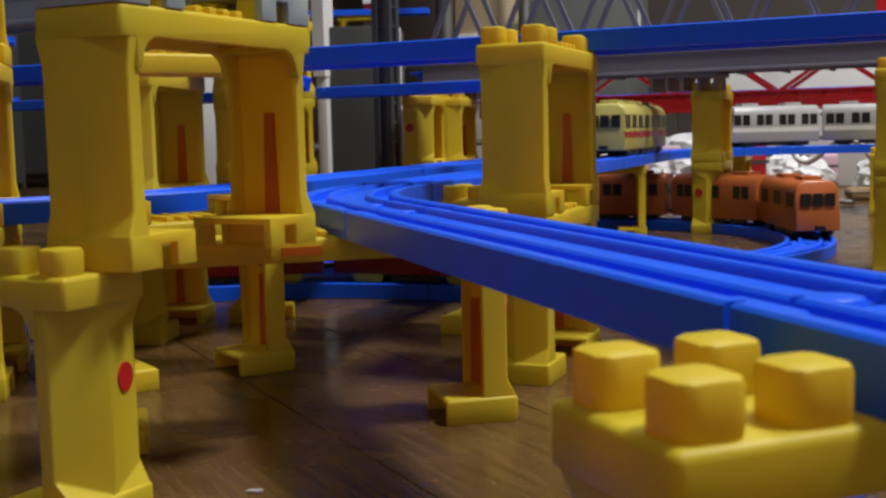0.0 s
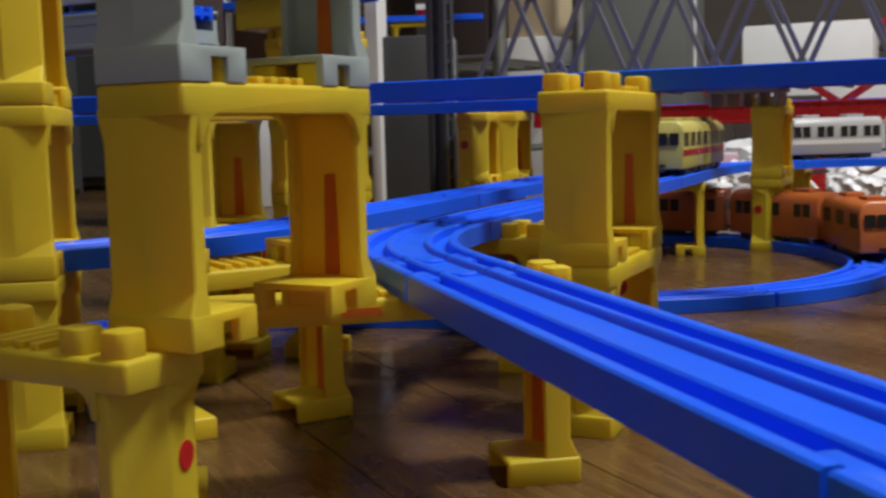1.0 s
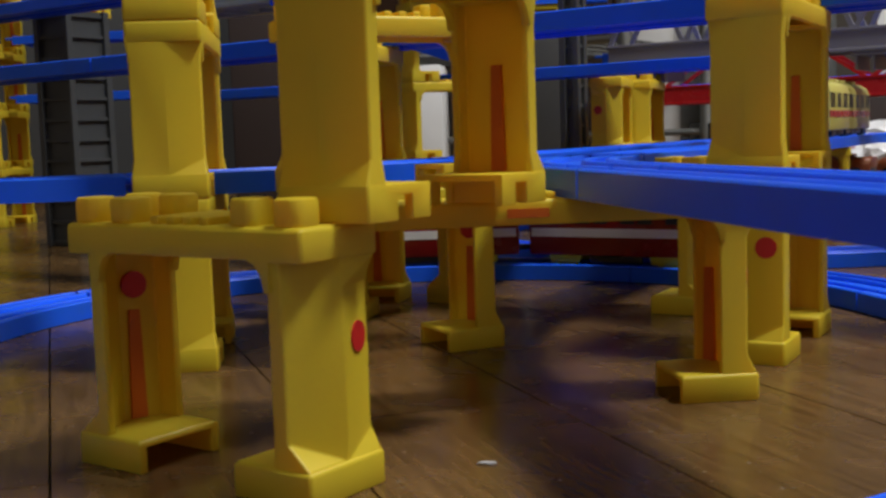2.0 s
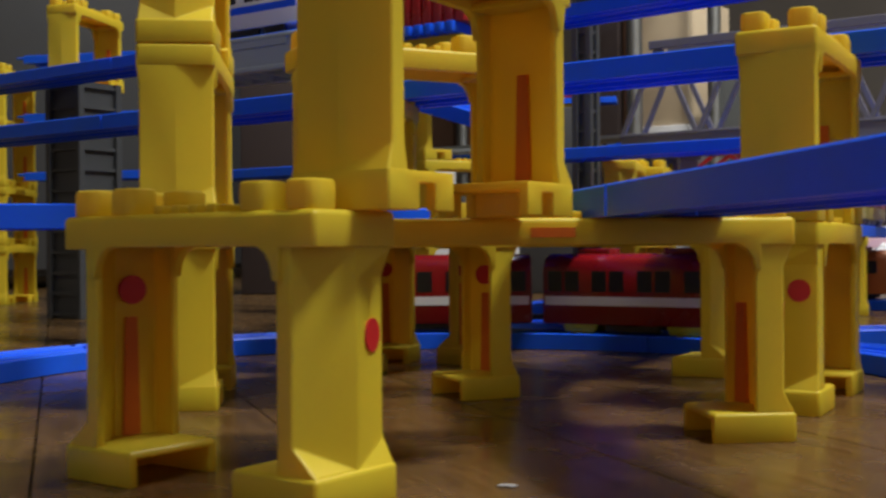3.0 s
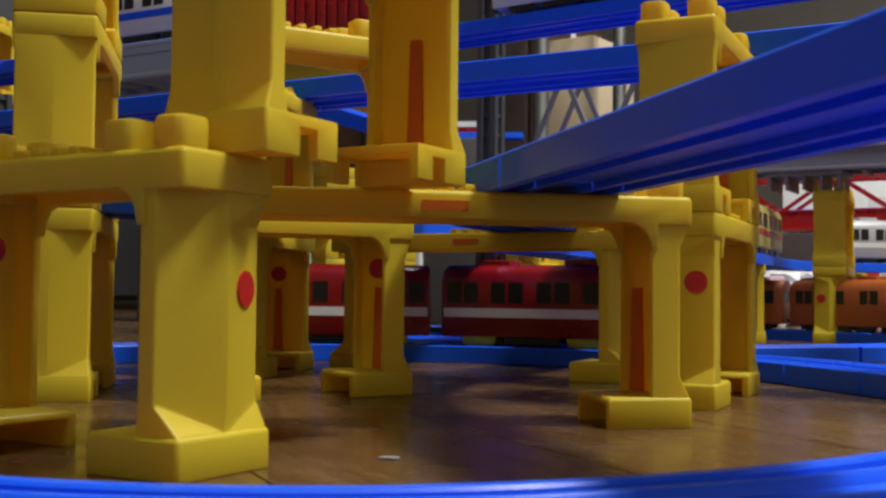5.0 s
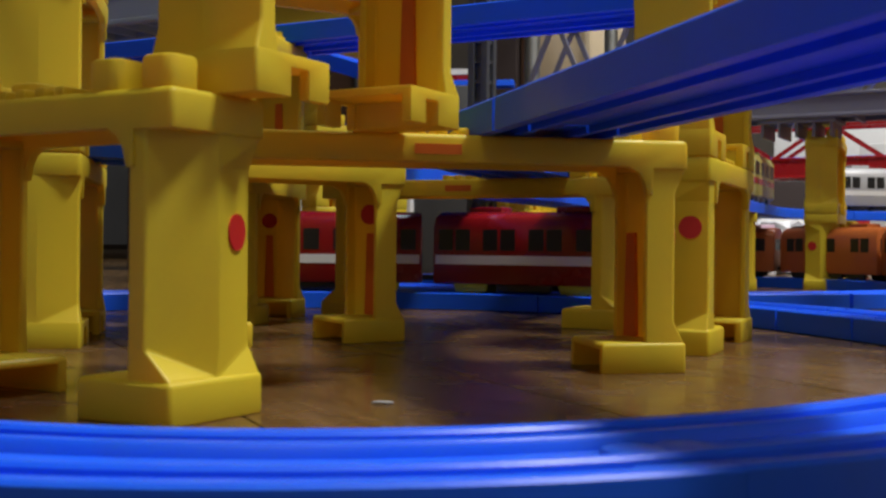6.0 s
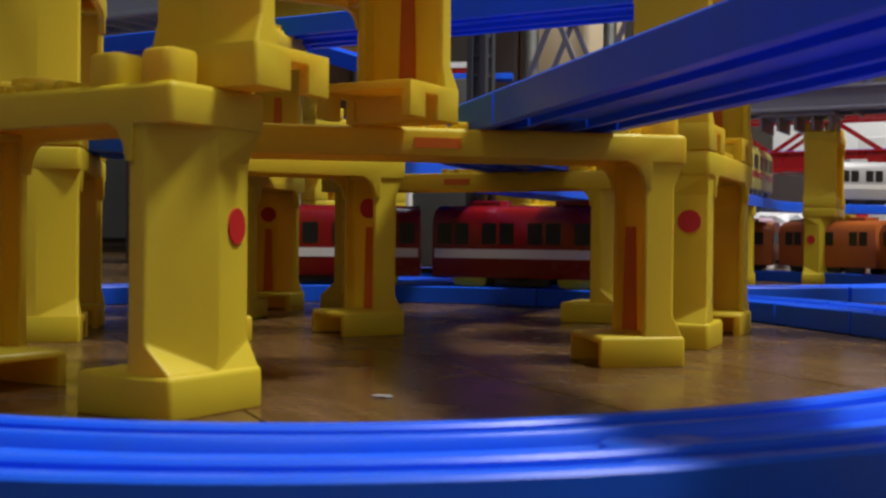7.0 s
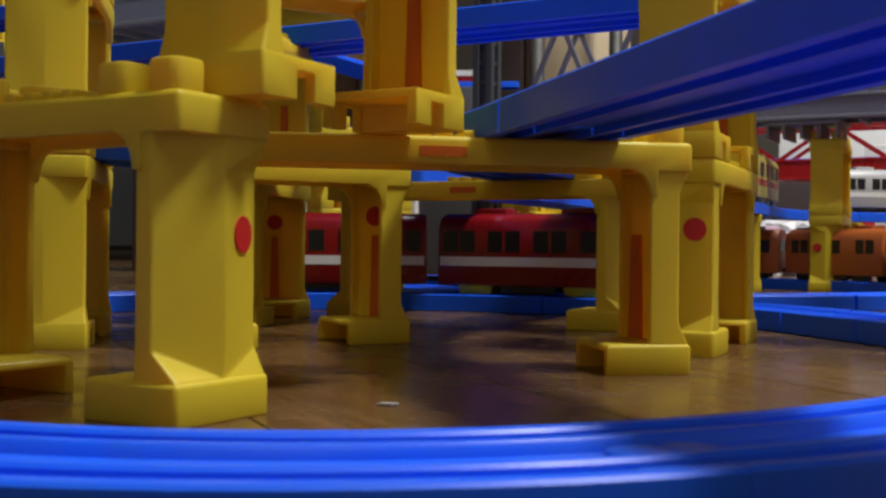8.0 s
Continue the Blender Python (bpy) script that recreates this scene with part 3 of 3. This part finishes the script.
            part("corner_post", bm, TOWER, root, soft=0.0004, segs=1)
    n = int((z1 - z0) / 0.018)
    for k in range(n + 1):
        z = z0 + 0.004 + k * (z1 - z0 - 0.008) / n
        bm = bmesh.new()
        for s in (-1, 1):
            box(bm, x - w, x + w, y + s * w - 0.0015, y + s * w + 0.0015, z - 0.0014, z + 0.0014)
            box(bm, x + s * w - 0.0015, x + s * w + 0.0015, y - w, y + w, z - 0.0014, z + 0.0014)
        part("bar_ring", bm, TOWER, root)
    bm = bmesh.new()
    box(bm, x - w + 0.0012, x + w - 0.0012, y - w + 0.0012, y + w - 0.0012, z0, z1)
    part("core", bm, TOWER, root)
    return root


lattice_tower(-0.712, 0.676, 0, 0.205, 0.020)
lattice_tower(-0.354, 0.940, 0, 0.36, 0.0065)
for level in (0, 1, 2):
    put_pier(pier_plain, SINGLE, (-1, -1), -0.425, 0.790, 62, level * H)
put_pier(pier_plain, SINGLE, (-1, 0), -0.706, 0.648, 112, 0.205)

# ---- trains ----


def train_car(name, colour, stripe, label, group, m, front=False, length=0.108, wheels=None, windows=4):
    """A toy carriage: moulded body with a rounded roof, windows, a stripe, bogies and wheels. Stands on z 0."""
    wheels = wheels or BLACK
    root = tagged(new(name), label, "toy train", group)
    hl, hw = length / 2, 0.0175
    prof = [(-hw, 0.0085), (-hw, 0.040), (-hw + 0.0025, 0.0455), (-hw + 0.008, 0.0485), (hw - 0.008, 0.0485), (hw - 0.0025, 0.0455), (hw, 0.040), (hw, 0.0085)]
    bm = bmesh.new()
    prism(bm, prof, -hl, hl, "x")
    if front:
        for v in bm.verts:
            if v.co.x > 0 and v.co.z > 0.03:
                v.co.x -= (v.co.z - 0.03) * 0.35
    part("car_body", bm, colour, root, soft=0.0016)
    for s in (-1, 1):
        if stripe:
            bm = bmesh.new()
            box(bm, -hl + 0.002, hl - 0.002, s * (hw - 0.0004), s * (hw + 0.0003), 0.0195, 0.0245)
            part("side_stripe", bm, stripe, root)
        for k in range(windows):
            bm = bmesh.new()
            x = -hl + length * (k + 0.5) / windows
            for e in (-1, 1):
                box(bm, x + e * 0.0052 - 0.0043, x + e * 0.0052 + 0.0043, s * (hw - 0.0006), s * (hw + 0.0002), 0.0272, 0.0388)
            part("side_window", bm, BLACK, root)
        bm = bmesh.new()
        box(bm, -0.016, 0.016, s * 0.0130, s * 0.0158, 0.0045, 0.0090)
        part("underframe", bm, BLACK, root, soft=0.0006)
        for x in (-0.031, 0.031):
            bm = bmesh.new()
            rod(bm, (x, s * 0.0105, 0.0068), (x, s * 0.0150, 0.0068), 0.0068, 20)
            part("wheel", bm, wheels, root, soft=0.0006)
            bm = bmesh.new()
            prism(bm, [(x - 0.0105, 0.0088), (x - 0.0090, 0.0042), (x + 0.0090, 0.0042), (x + 0.0105, 0.0088)], s * 0.0146, s * 0.0164, "y")
            part("bogie_side", bm, wheels, root, soft=0.0004)
    for e in (-1, 1):
        bm = bmesh.new()
        xe = e * (hl - (0.0016 if front and e > 0 else 0))
        for y in (-0.0095, 0, 0.0095):
            box(bm, xe - e * 0.0020, xe + e * 0.0004, y - 0.0038, y + 0.0038, 0.0285, 0.0385)
        part("end_window", bm, BLACK, root)
        bm = bmesh.new()
        box(bm, e * hl, e * (hl + 0.008), -0.003, 0.003, 0.010, 0.013)
        part("coupler", bm, BLACK, root)
    for x in (-0.026, 0.026):
        bm = bmesh.new()
        box(bm, x - 0.010, x + 0.010, -0.008, 0.008, 0.0475, 0.0515)
        part("roof_unit", bm, SILVER if colour is WHITE else colour, root, soft=0.0008)
    root.matrix_basis = m
    return root


def on_circle(c, angle, z, backwards=False):
    a = radians(angle)
    return pose(c.x + R * math.cos(a), c.y + R * math.sin(a), z, 0, 0, angle + (-90 if backwards else 90))


ZR = 0.0058
YWHEEL = plastic("yellow_green_wheel_plastic", (0.45, 0.45, 0.03), 0.4)
for k, m in enumerate((on_circle(OB, 93, ZR, True), on_circle(OB, 125, ZR, True))):
    train_car("red_train_car", SHADED_RED, WHITE, "glossy red toy carriage with a white stripe on floor rails", "red train", m, k == 0, wheels=YWHEEL)
for k, a in enumerate((26, 58, 90)):
    train_car("orange_train_car", ORANGE, None, "orange toy carriage with dark windows on floor rails", "orange train", on_circle(CC, a, ZR, True), k == 0, windows=3)
SIL = plastic("silver_grey_plastic", (0.42, 0.42, 0.43), 0.3)
for k, m in enumerate((on_circle(c3, 128, H + ZR), on_circle(c3, 97, H + ZR), pose(J4.x + 0.090, J4.y + 0.006, H + ZR, 0, 0, 184))):
    train_car("silver_train_car", SIL, WHITE, "silver-grey toy carriage on the far raised rails", "silver train", m, k == 0)
PALE = plastic("pale_yellow_plastic", (0.50, 0.45, 0.12), 0.35)
for k in range(2):
    q = J2 + d2 * 0.50 if k else J2 + d2 * 0.585
    train_car("pale_yellow_train_car", PALE, RED, "pale yellow toy carriage on the far raised rails", "yellow train", pose(q.x, q.y, H + ZR, 0, 0, -85), k == 1)
for k in range(1):
    train_car("white_train_car", WHITE, BLUE, "white toy carriage with a blue stripe on a grey girder bridge", "white train", pose(-0.45 - 0.119 * k, 0.62, 0.1975 + ZR, 0, 0, 0), k == 0)
for k in range(3):
    train_car("white_train_car", WHITE, RED, "white toy carriage with red marks on high rails", "high white train", pose(-0.19 + 0.119 * k, 0.742 - 0.011 * k, 0.220 + ZR, 0, 0, -5.3), k == 2)

# ---- floor and room ----
bm = bmesh.new()
box(bm, -2.6, 2.6, -2.2, 3.6, -0.05, -0.006)
floor = tagged(part("floor", bm, WOOD), "dark brown glossy wooden floor of narrow boards", "floor", kind="structure")
for name, x0, x1, y0, y1 in (("wall_north", -2.7, 2.7, 3.6, 3.7), ("wall_south", -2.7, 2.7, -2.3, -2.2), ("wall_east", 2.6, 2.7, -2.2, 3.6), ("wall_west", -2.7, -2.6, -2.2, 3.6)):
    bm = bmesh.new()
    box(bm, x0, x1, y0, y1, 0, 2.4)
    tagged(part(name, bm, BACKWALL if name == "wall_north" else WALL), "plain painted room wall", "wall", kind="structure")
bm = bmesh.new()
box(bm, -2.7, 2.7, -2.3, 3.7, 2.4, 2.5)
tagged(part("ceiling", bm, CEILING), "plain ceiling", "ceiling", kind="structure")



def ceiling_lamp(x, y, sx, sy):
    """A flat, unseen lamp housing added on the ceiling over an area light, with a rim round the opening that the light
    comes from.
    """
    root = tagged(new("ceiling_lamp"), "white flat lamp housing added on the ceiling, unseen", "ceiling lamp", "ceiling lamps")
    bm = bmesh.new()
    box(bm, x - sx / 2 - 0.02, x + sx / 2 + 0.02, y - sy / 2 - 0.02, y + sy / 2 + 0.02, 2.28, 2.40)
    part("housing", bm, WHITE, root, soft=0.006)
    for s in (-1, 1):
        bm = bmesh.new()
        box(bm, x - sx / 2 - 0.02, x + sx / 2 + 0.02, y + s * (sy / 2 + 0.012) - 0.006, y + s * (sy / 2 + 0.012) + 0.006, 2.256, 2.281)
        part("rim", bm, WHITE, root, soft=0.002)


# made-up housings, one over each area light, all out of view
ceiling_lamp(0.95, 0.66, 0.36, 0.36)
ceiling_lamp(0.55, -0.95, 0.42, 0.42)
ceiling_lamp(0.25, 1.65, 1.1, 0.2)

# ---- clutter behind the rails ----
bm = bmesh.new()
root = tagged(new("toy_station"), "yellow toy station with red ribbed roof and blue eaves", "toy station")
box(bm, -0.465, -0.385, 0.785, 0.845, 0.2055, 0.2310)
part("station_body", bm, YELLOW, root, soft=0.001)
for k in range(9):
    bm = bmesh.new()
    x = -0.470 + k * 0.0105
    box(bm, x, x + 0.0088, 0.777, 0.851, 0.2390, 0.286)
    part("roof_rib", bm, RED, root, soft=0.001)
for k in range(8):
    bm = bmesh.new()
    x = -0.466 + k * 0.0105
    box(bm, x, x + 0.007, 0.773, 0.855, 0.2305, 0.2395)
    part("eave_block", bm, BLUE, root, soft=0.001)


def carton(name, x, y, z, sx, sy, sz, turn, material, label, cat="box"):
    bm = bmesh.new()
    box(bm, -sx / 2, sx / 2, -sy / 2, sy / 2, 0, sz)
    ob = part(name, bm, material, None, label, soft=0.003, place=pose(x, y, z, 0, 0, turn))
    bm = bmesh.new()
    box(bm, -sx / 2 - 0.001, sx / 2 + 0.001, -0.012, 0.012, sz * 0.55, sz + 0.001)
    part("tape_strip", bm, PAPER, ob)
    return tagged(ob, label, cat)


DARKBOX = paint("dark_cloth", (0.035, 0.022, 0.02), 0.8)
GREEN = paint("dull_green", (0.03, 0.06, 0.045), 0.5)
CREAM = paint("cream_card", (0.62, 0.50, 0.33), 0.75)
GREENGREY = paint("grey_green_card", (0.10, 0.105, 0.10), 0.7)
PINK = paint("pale_pink", (0.55, 0.36, 0.45), 0.6)
carton("cabinet", -0.872, 2.14, 0, 0.095, 0.30, 0.9, 0, DARKBOX, "tall dark brown cabinet standing on the floor", "cabinet")
carton("cabinet", -1.35, 2.10, 0, 0.45, 0.30, 0.8, 0, WOOD, "dark wooden cabinet standing on the floor", "cabinet")
carton("cabinet", -0.808, 2.15, 0, 0.025, 0.30, 0.9, 0, WOOD, "narrow reddish brown board standing on the floor", "board")
carton("carton", -0.74, 2.09, 0, 0.10, 0.18, 0.285, 0, PAPER, "white cardboard box standing on the floor")
carton("carton", -0.735, 2.10, 0.285, 0.10, 0.18, 0.24, -4, CREAM, "cream cardboard box on a white one")
carton("carton", -0.55, 2.08, 0, 0.20, 0.2, 0.36, 6, GREENGREY, "tall grey-green cardboard box standing on the floor")
carton("carton", -0.645, 1.30, 0, 0.016, 0.016, 0.32, 0, PAPER, "slim white upright post on the floor", "post")
carton("carton", -0.28, 2.15, 0, 0.22, 0.2, 0.16, 14, DARKBOX, "black box standing on the floor")
carton("carton", -0.29, 2.32, 0, 0.24, 0.10, 0.30, 2, PAPER, "large white box standing behind a black one")
carton("carton", -0.08, 2.00, 0, 0.20, 0.2, 0.20, -10, PAPER, "white box standing on the floor")
carton("carton", 0.28, 2.10, 0, 0.34, 0.3, 0.30, 5, DARKBOX, "dark box standing on the floor")
carton("carton", 0.10, 2.30, 0, 0.30, 0.2, 0.42, 0, RED, "red box standing behind the others")
carton("carton", -0.34, 1.75, 0, 0.10, 0.08, 0.07, 20, PINK, "pale pink box standing on the floor")
carton("carton", -0.42, 1.70, 0, 0.02, 0.02, 0.16, 0, GREEN, "dull green upright post on the floor", "post")
carton("carton", -1.0, 1.55, 0, 0.16, 0.14, 0.20, 30, PAPER, "pale box standing on the floor")
carton("carton", 0.62, 1.85, 0, 0.3, 0.25, 0.25, -14, PAPER, "white box standing on the floor")
carton("carton", 0.95, 1.90, 0, 0.3, 0.25, 0.36, 10, CARD, "brown cardboard box standing on the floor")


DARKGREY = paint("dark_grey_enamel", (0.05, 0.052, 0.055), 0.45)


def backing_cupboard(x, y, turn, label):
    """An added dark backing, shaped as a steel cupboard with two doors, each with a handle."""
    root = tagged(new("cupboard"), label, "cupboard")
    bm = bmesh.new()
    box(bm, -0.45, 0.45, 0, 0.35, 0.02, 1.3)
    part("cupboard_body", bm, DARKGREY, root, soft=0.003)
    for s in (-1, 1):
        bm = bmesh.new()
        box(bm, s * 0.004, s * 0.445, -0.018, -0.0005, 0.03, 1.29)
        door = part("cupboard_door", bm, DARKGREY, root, soft=0.003)
        bm = bmesh.new()
        rod(bm, (s * 0.03, -0.03, 0.6), (s * 0.03, -0.03, 0.72), 0.005)
        part("handle", bm, STEEL, door)
        bm = bmesh.new()
        box(bm, s * 0.36, s * 0.40, 0.04, 0.31, 0, 0.021)
        part("cupboard_foot", bm, DARKGREY, root)
    root.matrix_basis = pose(x, y, 0, 0, 0, turn)


# made-up cupboards, added to darken the brightly lit wall at the left
backing_cupboard(-1.55, 1.05, 62, "added dark grey backing shaped as a steel cupboard on the floor")
backing_cupboard(-1.62, 1.98, 40, "added dark grey backing shaped as a cupboard with closed doors")
carton("carton", -0.93, 1.22, 0, 0.16, 0.12, 0.30, 35, DARKBOX, "dark brown cardboard box standing on the floor")
carton("carton", -0.62, 1.36, 0, 0.10, 0.10, 0.24, 20, DARKGREY, "small dark grey cardboard box standing on the floor")


def shelf_rack(x0, x1, y0, y1, label):
    root = tagged(new("wire_rack"), label, "rack")
    for x in (x0, x1):
        for y in (y0, y1):
            bm = bmesh.new()
            rod(bm, (x, y, 0), (x, y, 1.2), 0.012, 12)
            part("rack_post", bm, STEEL, root)
    for z in (0.08, 0.226, 0.62, 0.95):
        for y in (y0, y1):
            bm = bmesh.new()
            rod(bm, (x0, y, z), (x1, y, z), 0.006, 8)
            part("shelf_rail", bm, STEEL, root)
        for k in range(12):
            bm = bmesh.new()
            x = x0 + (x1 - x0) * (k + 0.5) / 12
            rod(bm, (x, y0, z), (x, y1, z), 0.003, 6)
            part("shelf_wire", bm, STEEL, root)


def wall_shelf(x0, x1, y, z, label):
    """A low shelf: white edge strip painting a light streak, red board above it, and a leg at each end."""
    root = tagged(new("low_shelf"), label, "shelf")
    bm = bmesh.new()
    box(bm, x0, x1, y, y + 0.3, z, z + 0.02)
    # white put in for a lamp's reflection along the shelf edge
    part("shelf_board", bm, WHITE, root, soft=0.002)
    bm = bmesh.new()
    box(bm, x0, x1, y - 0.001, y + 0.02, z + 0.0205, z + 0.05)
    part("edge_board", bm, RED, root, soft=0.002)
    for x in (x0 + 0.02, x1 - 0.02):
        bm = bmesh.new()
        box(bm, x - 0.015, x + 0.015, y + 0.02, y + 0.28, 0, z + 0.0005)
        part("shelf_leg", bm, WOOD, root, soft=0.002)


wall_shelf(-0.40, 0.75, 2.42, 0.262, "low shelf, its white board painting a light streak, red edge board above")
shelf_rack(-1.15, -0.62, 1.62, 1.95, "dull steel wire rack standing on the floor")
put_pier(pier_dots, SINGLE, (0, 0), -0.800, 1.680, 24, 0.229, "piers on the rack")
straight((-0.910, 1.632, 0.229 + H), (-0.700, 1.726, 0.229 + H), "straight blue plastic toy rail lying on a pier")
carton("toy_block", -0.775, 1.690, 0.229 + H + RH, 0.05, 0.02, 0.018, 24, RED, "red plastic toy block lying on a blue rail", "toy block")


def bag(x, y, r, seed, label):
    """A crumpled plastic bag lying on the floor."""
    bm = bmesh.new()
    bmesh.ops.create_icosphere(bm, subdivisions=4, radius=r)
    for v in bm.verts:
        d = noise.noise(v.co * (3.2 / r) + Vector((seed, 0, 0))) * 0.28 + noise.noise(v.co * (8.0 / r) + Vector((0, seed, 0))) * 0.16
        v.co *= 1 + d
        v.co.z = max(v.co.z * 0.7, -r * 0.45)
    ob = part("plastic_bag", bm, BAGM, None, label, place=pose(x, y, r * 0.45, 0, 0, seed * 40))
    return tagged(ob, label, "bag", "plastic bags")


BAGM = plastic("white_film", (0.72, 0.72, 0.74), 0.22, 0.08)
for k, (x, y, r) in enumerate(((-0.30, 1.90, 0.075), (-0.18, 1.80, 0.06), (-0.44, 1.86, 0.06), (0.02, 1.75, 0.05), (0.30, 1.8, 0.06), (-0.26, 1.66, 0.05), (-0.36, 1.98, 0.07), (-0.10, 1.70, 0.045), (0.12, 1.92, 0.06), (-0.52, 1.72, 0.05), (0.18, 1.68, 0.045))):
    bag(x, y, r, k + 1.5, "crumpled white plastic bag lying on the floor")


def cable(pts, r, label):
    cu = bpy.data.curves.new("cable", "CURVE")
    cu.dimensions, cu.bevel_depth, cu.bevel_resolution = "3D", r, 3
    sp = cu.splines.new("BEZIER")
    sp.bezier_points.add(len(pts) - 1)
    for p, q in zip(sp.bezier_points, pts):
        p.co = q
        p.handle_left_type = p.handle_right_type = "AUTO"
    cu.materials.append(WHITE)
    return tagged(new("cable", cu), label, "cable", "cables")


cable([(-0.20, 1.62, 0.02), (-0.12, 1.62, 0.10), (-0.04, 1.60, 0.11), (0.02, 1.58, 0.05), (0.06, 1.56, 0.005)], 0.004, "white cable looping above the floor")
cable([(-0.10, 1.60, 0.10), (-0.08, 1.58, 0.05), (-0.02, 1.56, 0.08), (0.03, 1.55, 0.03), (0.12, 1.50, 0.004)], 0.004, "white cable looping above the floor")
cable([(0.04, 1.60, 0.004), (0.06, 1.60, 0.09), (0.075, 1.61, 0.15), (0.09, 1.62, 0.06), (0.14, 1.6, 0.004)], 0.004, "white cable standing up in a bend")
cable([(-0.35, 1.55, 0.004), (-0.24, 1.50, 0.012), (-0.16, 1.52, 0.05), (-0.10, 1.50, 0.01), (0.0, 1.45, 0.004)], 0.003, "white cable lying on the floor")

# ---- floor boards, laid on a slant to the room ----
BW, BL, TURN = 0.075, 0.909, -37.0
random.seed(5)
along = Vector((math.cos(radians(TURN)), math.sin(radians(TURN)), 0))
across = Vector((-along.y, along.x, 0))
base = Vector((-0.067, 0.340, 0))


def board_mesh(name, pts, z0, z1):
    bm = bmesh.new()
    low = [bm.verts.new((x, y, z0)) for x, y in pts]
    mid = [bm.verts.new((x, y, z1 - 0.0002)) for x, y in pts]
    c = sum((Vector(p) for p in pts), Vector((0, 0))) / len(pts)
    top = []
    for x, y in pts:
        d = (Vector((x, y)) - c)
        top.append(bm.verts.new((x - math.copysign(0.0001, d.x), y - math.copysign(0.0001, d.y), z1)))
    n = len(pts)
    bm.faces.new(top)
    for i in range(n):
        j = (i + 1) % n
        bm.faces.new((low[i], low[j], mid[j], mid[i]))
        bm.faces.new((mid[i], mid[j], top[j], top[i]))
    bmesh.ops.recalc_face_normals(bm, faces=bm.faces)
    me = bpy.data.meshes.new(name)
    bm.to_mesh(me)
    bm.free()
    me.materials.append(FLOOR)
    return me


def clip(pts, axis, limit, sign):
    out = []
    for i, p in enumerate(pts):
        q = pts[(i + 1) % len(pts)]
        a, b = sign * (p[axis] - limit), sign * (q[axis] - limit)
        if a <= 0:
            out.append(p)
        if a * b < 0:
            k = a / (a - b)
            out.append((p[0] + (q[0] - p[0]) * k, p[1] + (q[1] - p[1]) * k))
    return out


whole = board_mesh("board", [(-BL / 2 + 0.0003, -BW / 2 + 0.0003), (BL / 2 - 0.0003, -BW / 2 + 0.0003), (BL / 2 - 0.0003, BW / 2 - 0.0003), (-BL / 2 + 0.0003, BW / 2 - 0.0003)], -0.006, 0.0)
verts, faces = [], []
for row in range(-60, 60):
    start = random.uniform(-BL / 2, BL / 2)
    for col in range(-6, 7):
        c = base + across * BW * (row + 0.5) + along * (start + BL * col)
        pts = [c + along * u * (BL / 2 - 0.0003) + across * v * (BW / 2 - 0.0003) for u, v in ((-1, -1), (1, -1), (1, 1), (-1, 1))]
        inside = all(-2.6 < p.x < 2.6 and -2.2 < p.y < 3.6 for p in pts)
        if inside and abs(c.x) < 1.7 and -0.7 < c.y < 2.9:
            ob = new("board", whole)
            ob.parent = floor
            ob.matrix_basis = pose(c.x, c.y, 0, 0, 0, TURN)
            continue
        poly = [(p.x, p.y) for p in pts]
        for axis, limit, sign in ((0, 2.6, 1), (0, -2.6, -1), (1, 3.6, 1), (1, -2.2, -1)):
            poly = clip(poly, axis, limit, sign) if poly else poly
        if len(poly) >= 3:
            k, n = len(verts), len(poly)
            verts += [(x, y, 0.0) for x, y in poly] + [(x, y, -0.006) for x, y in poly]
            faces += [tuple(range(k, k + n))] + [(k + i, k + n + i, k + n + (i + 1) % n, k + (i + 1) % n) for i in range(n)]
me = bpy.data.meshes.new("outer_boards")
me.from_pydata(verts, [], faces)
me.materials.append(FLOOR)
rest = new("outer_boards", me)
rest.parent = floor
rest["kind"] = "stuff"

# ---- small things on floor and rail ----
bm = bmesh.new()
prism(bm, [(-0.0026, -0.0009), (0.001, -0.0015), (0.0026, -0.0004), (0.0018, 0.0012), (-0.0015, 0.001)], 0.0002, 0.0006)
tagged(part("paper_scrap", bm, SIL, place=pose(-0.0251, 0.2565, 0, 0, 0, 20)), "tiny pale grey scrap lying on the floor", "scrap")

# ---- loose things on the floor behind the rails ----
random.seed(11)
TONES = [(BLACK, "black"), (WHITE, "white"), (RED, "red"), (SILVER, "silver"), (PINK, "pale pink"), (CARD, "brown"), (DARKGREY, "dark grey"), (BLACK, "black")]
for k in range(26):
    mat, word = TONES[k % len(TONES)]
    x, y = -0.62 + 0.047 * k + random.uniform(-0.02, 0.02), random.choice((1.62, 1.78, 1.94)) + random.uniform(-0.05, 0.05)
    sx, sy, sz = random.uniform(0.03, 0.09), random.uniform(0.03, 0.07), random.uniform(0.015, 0.11)
    bm = bmesh.new()
    box(bm, -sx / 2, sx / 2, -sy / 2, sy / 2, 0, sz)
    ob = part("small_case", bm, mat, soft=0.006, segs=3, place=pose(x, y, 0, 0, 0, random.uniform(-60, 60)))
    tagged(ob, "small %s plastic case lying on the floor" % word, "case", "small cases")
    bm = bmesh.new()
    box(bm, -sx / 2 - 0.0006, sx / 2 + 0.0006, -sy / 2 - 0.0006, sy / 2 + 0.0006, sz * 0.6, sz * 0.66)
    part("lid_seam", bm, DARKGREY, ob)
